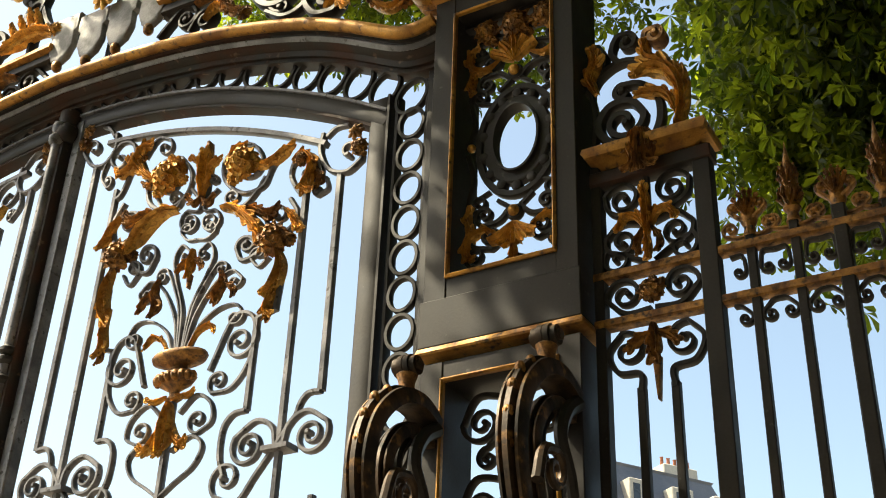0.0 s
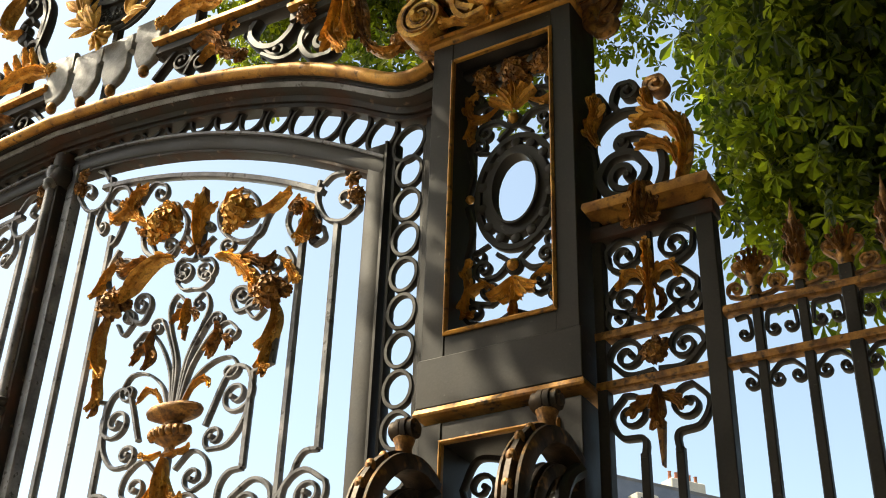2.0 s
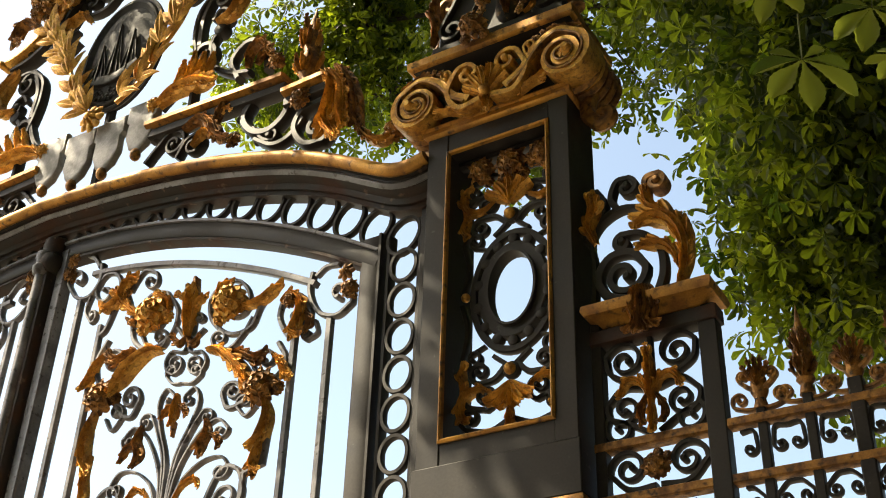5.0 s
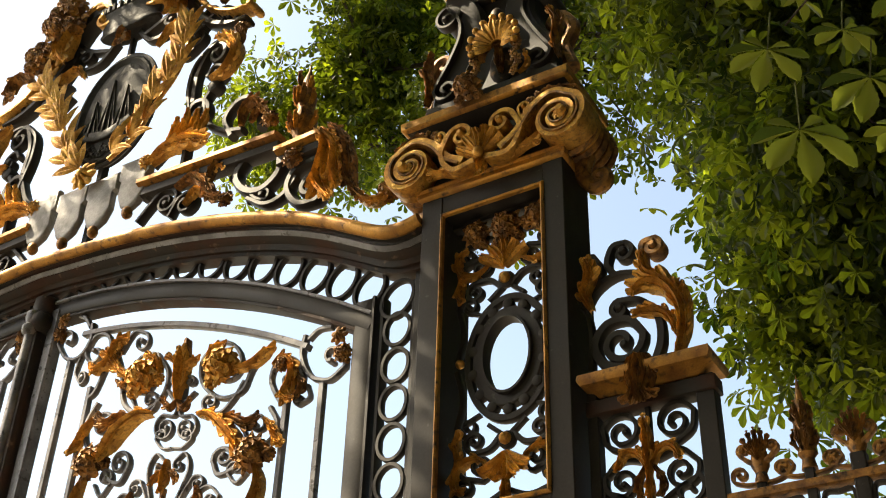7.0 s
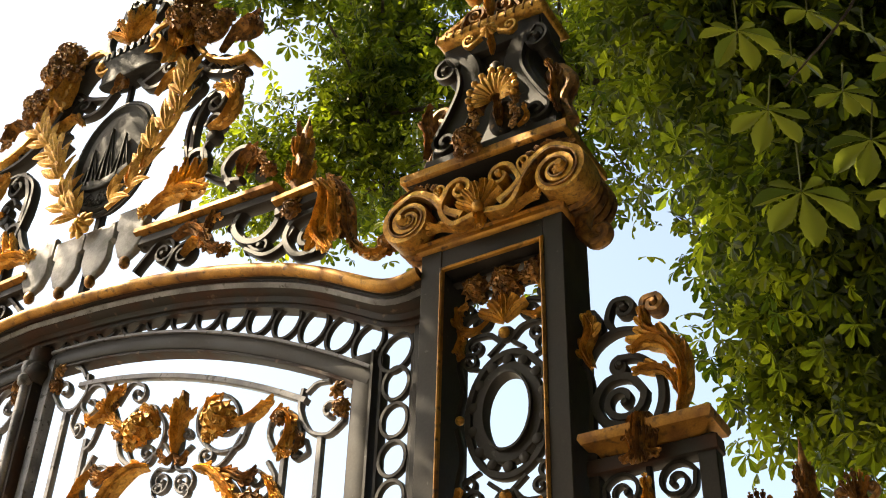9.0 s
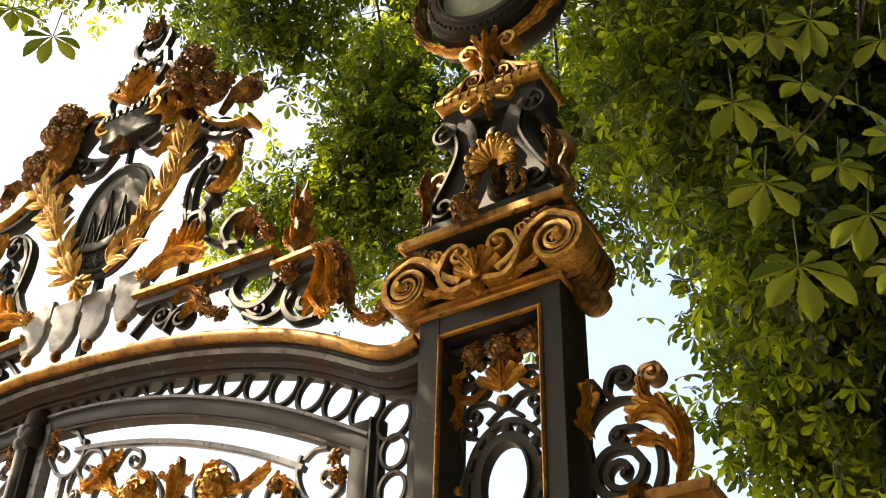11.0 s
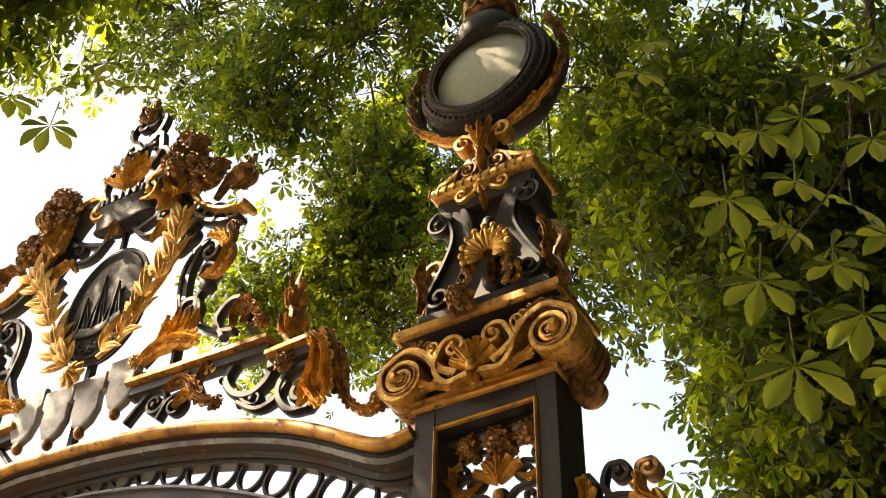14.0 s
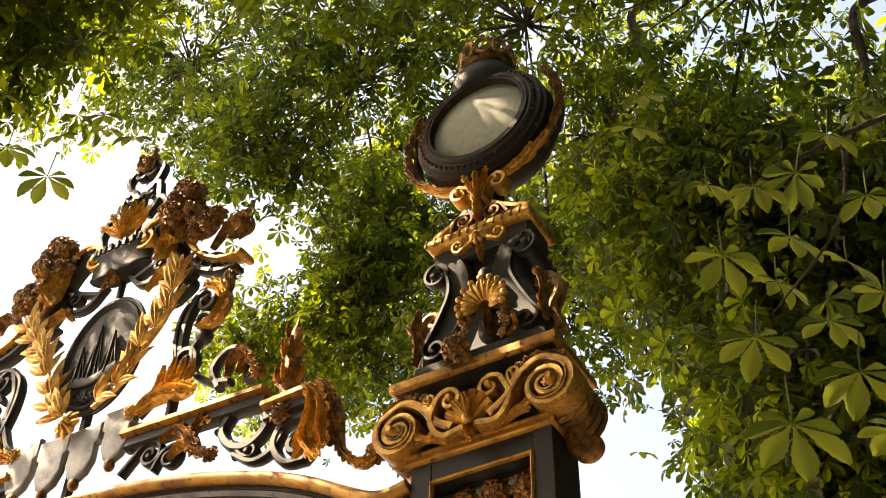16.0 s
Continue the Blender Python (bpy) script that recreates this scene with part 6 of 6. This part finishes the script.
BEHIND = [(1.7, 3.2, 7.6, 1.6, 1.2, 1.7, 3000), (0.6, 3.4, 9.0, 1.5, 1.2, 1.4, 2000), (-1.3, 3.8, 9.9, 1.5, 1.2, 1.3, 1600), (2.9, 2.6, 6.2, 1.4, 1.1, 1.2, 700),
          (2.1, 3.0, 5.6, 1.1, 0.8, 0.6, 700), (3.4, 2.2, 5.0, 1.2, 0.8, 0.7, 700), (-2.3, 4.0, 9.2, 0.7, 0.9, 0.7, 600), (-3.0, 4.4, 11.4, 1.0, 0.9, 0.8, 700),
          (-0.6, 4.6, 12.2, 2.2, 1.3, 1.6, 1700), (2.0, 4.3, 11.0, 2.0, 1.4, 1.8, 1500), (1.35, 1.8, 6.4, 0.6, 0.5, 0.8, 900), (0.6, 2.0, 8.4, 0.8, 0.6, 0.9, 420),
          (-2.2, 1.6, 11.2, 1.5, 0.9, 0.9, 800), (-4.5, 1.6, 12.9, 1.5, 0.9, 0.9, 700), (-6.8, 1.9, 15.2, 1.8, 1.0, 1.2, 700), (-0.4, 1.6, 10.9, 1.4, 0.9, 0.9, 700),
          (1.6, 1.2, 9.6, 1.3, 0.9, 0.9, 600), (-4.5, 3.5, 15.5, 2.4, 1.2, 1.6, 450), (-1.0, 3.0, 14.0, 2.2, 1.2, 1.3, 450),
          (0.9, 1.6, 7.9, 0.9, 0.6, 0.9, 900), (0.2, 1.7, 9.2, 0.8, 0.6, 0.8, 500), (2.6, 5.2, 8.0, 2.4, 1.0, 2.4, 900), (0.85, 3.0, 6.2, 0.5, 0.6, 0.8, 900), (1.5, 2.8, 5.5, 0.6, 0.6, 0.5, 600), (2.3, 1.5, 7.6, 0.8, 0.6, 1.0, 500),
          (-4.5, 4.2, 10.3, 1.0, 0.7, 0.35, 460), (-3.4, 4.0, 9.8, 0.8, 0.7, 0.6, 420), (-5.4, 4.6, 11.1, 0.8, 0.6, 0.4, 400), (-3.0, 1.5, 10.6, 0.6, 0.4, 0.4, 420), (-3.8, 1.6, 11.6, 0.8, 0.5, 0.5, 360),
          (-4.0, 3.5, 10.5, 0.45, 0.4, 0.45, 300), (-4.7, 3.5, 10.3, 0.5, 0.4, 0.2, 260), (-3.25, 3.50, 11.55, 0.55, 0.6, 0.9, 1100), (-3.42, 3.60, 10.55, 0.5, 0.6, 0.7, 900), (-2.98, 3.40, 12.52, 0.7, 0.6, 0.7, 460)]
# Many sprays lie out of view, placed to shade pier, crest and right crown.
FRONT = [(-2.4, -2.2, 8.6, 1.3, 0.9, 0.5, 380), (-0.5, -2.5, 8.4, 1.3, 0.8, 0.5, 420), (1.4, -2.8, 8.2, 1.4, 0.9, 0.6, 420), (3.4, -2.2, 7.6, 1.4, 1.4, 0.9, 420),
         (-1.9, -1.9, 10.4, 1.3, 0.8, 0.5, 380), (0.6, -0.9, 11.6, 2.4, 1.2, 0.7, 800), (3.2, -0.4, 9.9, 1.4, 1.0, 0.7, 500), (2.9, 0.3, 7.2, 0.7, 0.5, 0.7, 260),
         (-1.2, 0.5, 11.0, 1.2, 0.8, 0.5, 250), (0.3, 0.6, 10.6, 1.2, 0.8, 0.5, 500), (1.7, 0.4, 10.2, 1.2, 0.8, 0.5, 420), (-5.0, 0.6, 14.2, 2.0, 1.0, 0.7, 460),
         (-3.25, -1.75, 8.4, 0.4, 0.7, 0.5, 130), (-3.2, -1.75, 8.6, 0.45, 0.7, 0.5, 130), (-2.6, -1.7, 8.7, 0.55, 0.6, 0.6, 260), (-1.6, -1.75, 8.7, 0.8, 0.6, 0.5, 440),
         (-5.8, -1.3, 11.0, 1.0, 0.6, 0.5, 150), (-5.3, -1.0, 11.6, 0.6, 0.5, 0.4, 90)]
# Crowns out of view, added only to hold back skylight and shade the foliage.
SHADE_ONLY = [(0.5, -6.5, 8.2, 3.6, 1.8, 2.8, 1200), (5.0, -6.0, 6.8, 2.6, 2.4, 2.8, 1100), (6.5, -1.0, 6.5, 1.8, 3.0, 2.8, 1100), (-3.5, -9.0, 8.0, 3.2, 2.0, 3.0, 900),
          (6.5, -9.0, 5.0, 3.0, 2.0, 3.6, 800), (-9.0, -10.0, 6.0, 3.0, 2.0, 2.6, 800),
          (-5.1, -1.1, 15.2, 1.3, 0.8, 0.6, 900), (-3.9, -0.8, 15.4, 0.8, 0.6, 0.5, 160), (-6.0, -0.4, 15.2, 0.9, 0.8, 0.5, 700),
          (9.5, 3.0, 6.0, 2.5, 4.0, 4.0, 800), (9.5, -5.0, 6.0, 2.5, 4.0, 4.0, 800), (2.0, -13.0, 6.5, 5.0, 2.0, 4.5, 900), (-6.5, -14.0, 6.0, 4.5, 2.0, 4.0, 800),
          (6.6, 4.5, 4.2, 1.8, 2.5, 3.4, 900), (7.5, 11.0, 5.0, 3.0, 2.0, 4.5, 900),
          (4.0, -3.0, 10.8, 2.6, 2.4, 0.9, 900), (2.5, -5.8, 10.8, 3.0, 2.4, 0.9, 900), (6.4, 0.0, 10.4, 1.8, 2.6, 1.2, 700)]
# Dense foliage added far back to darken the crown by cutting off sky behind.
BACKING = [(-0.5, 9.2, 12.3, 1.1, 0.8, 1.6, 800), (0.1, 9.2, 10.0, 0.9, 0.8, 1.3, 600), (0.9, 9.0, 11.0, 1.5, 0.9, 1.3, 600), (3.2, 9.0, 10.7, 1.7, 1.0, 1.5, 700), (5.6, 9.2, 10.2, 1.6, 1.0, 1.8, 700), (2.2, 9.5, 12.6, 2.4, 1.0, 1.0, 600)]
BEHIND = [(*q[:6], int(q[6] * (0.44 if q[2] > 8.5 and q[0] > -1.1 else 0.56 if q[2] > 8.5 else 1.05))) for q in BEHIND]
chestnut_tree("tall chestnut tree in full leaf behind the gate", (4.6, 4.2, 0), 9.0, BEHIND, 0.13, 5, dense=1.5)
chestnut_tree("backing chestnut tree added to block sky light behind the crown", (7.5, 10.5, 0), 10.0, BACKING, 0.36, 21, 0.3)
front_tree = chestnut_tree("chestnut tree reaching over the gate from the front", (5.6, -2.2, 0), 7.5, FRONT, 0.17, 9, 0.22)
chestnut_tree("unseen chestnut tree added around the gate to block sky and sun", (3.5, -8.5, 0), 8.0, SHADE_ONLY, 0.9, 13, 0.3)


def large_leaf(x, y, z, size, yaw, tilt, seed):
    """One big palmate leaf with toothed, ribbed leaflets, hanging from its stalk."""
    rnd = random.Random(seed)
    turn = Matrix.Translation((x, y, z)) @ pose(0, 0, 0, 0, 0, yaw) @ pose(0, 0, 0, -tilt, rnd.uniform(-14, 14), 0)
    verts, faces = [], []
    for a, ln in ((-125, 0.5), (-80, 0.74), (-38, 0.95), (2, 1.0), (42, 0.93), (82, 0.72), (126, 0.5)):
        r = radians(a + rnd.uniform(-7, 7))
        t, nn = Vector((math.sin(r), math.cos(r), 0)), Vector((math.cos(r), -math.sin(r), 0))
        o, n, fold = len(verts), 14, rnd.uniform(0.25, 0.6)
        sag = rnd.uniform(0.05, 0.3)
        for i in range(n + 1):
            s = i / n
            w = 0.205 * math.sin(math.pi * (0.02 + 0.96 * s ** 1.75)) ** 0.85 * (1 - 0.10 * (i % 2)) + 0.006
            for j, e in enumerate((-1, -0.5, 0, 0.5, 1)):
                p = (t * (0.02 + 0.98 * s) + nn * w * e + t * (0.06 * abs(e))) * ln * size
                p.z = size * ln * (fold * w * abs(e) - sag * s * s + 0.012 * (i % 2) * abs(e))
                verts.append(turn @ p)
        faces += [(o + i * 5 + j, o + i * 5 + j + 1, o + i * 5 + j + 6, o + i * 5 + j + 5) for i in range(n) for j in range(4)]
    g = Geo().add(verts, faces)
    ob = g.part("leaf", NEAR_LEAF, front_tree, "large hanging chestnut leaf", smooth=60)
    top = turn @ Vector((0, -0.35 * size, 0.1 * size))
    Geo().tube([tuple(turn @ Vector((0, 0, 0))), tuple((turn @ Vector((0, 0, 0)) + top) / 2 + Vector((0.01, 0, 0.05))), tuple(top + Vector((0.02, 0.0, size * 0.5)))], 0.003, 0.004, 6).part("leaf_stalk", STALK, front_tree)


NEAR = [(1.58, -0.73, 4.505, 0.22, 212, 82), (1.83, -0.72, 4.635, 0.2, 205, 74), (1.46, -0.73, 5.33, 0.2, 218, 80), (1.52, -0.73, 4.90, 0.19, 206, 78), (1.72, -0.73, 5.30, 0.17, 228, 66),
        (1.80, -0.73, 5.61, 0.17, 40, 12), (1.63, -0.73, 5.62, 0.16, 205, 72), (1.19, -0.73, 6.23, 0.15, 215, 62), (1.89, -0.73, 5.10, 0.15, 238, 60), (1.90, -0.75, 4.36, 0.18, 215, 72),
        (1.63, -0.70, 5.14, 0.14, 235, 66), (1.78, -0.74, 4.86, 0.15, 208, 72), (2.02, -0.70, 5.40, 0.17, 200, 70), (1.98, -0.72, 4.92, 0.17, 222, 76), (1.95, -0.7, 5.78, 0.17, 215, 66),
        (1.42, -0.6, 5.86, 0.13, 228, 64), (1.24, -0.7, 6.45, 0.14, 200, 60),
        (-2.155, -1.22, 7.23, 0.21, 222, 84), (-1.9, -0.9, 7.75, 0.15, 205, 58), (-2.2, -0.9, 8.0, 0.15, 235, 62), (-2.66, -1.22, 7.76, 0.22, 228, 74), (-1.85, -1.2, 7.62, 0.15, 205, 70), (-1.6, -0.8, 8.1, 0.15, 215, 60), (-2.5, -1.0, 8.0, 0.15, 200, 65)]
for k, q in enumerate(NEAR):
    large_leaf(*q, k)


# boughs that cross in front of the foliage
for line, r in (([(2.6, 3.2, 11.6), (0.68, 2.0, 11.0), (0.49, 1.9, 10.4), (0.68, 1.9, 9.48), (0.77, 1.9, 8.84), (0.95, 2.0, 8.3)], 0.05),
                ([(3.2, 2.0, 9.6), (2.24, 1.0, 8.62), (2.10, 0.9, 7.86), (1.84, 0.9, 7.2)], 0.045),
                ([(3.4, 0.2, 6.9), (2.6, -0.3, 6.2), (2.0, -0.6, 5.85), (1.55, -0.72, 5.62)], 0.02), ([(2.0, -0.6, 5.85), (1.9, -0.72, 5.3), (1.6, -0.76, 4.95)], 0.009)):
    Geo().tube(curve(line, 6), r, r * 0.35, 8, 0.12).part("limb", BARK, front_tree)
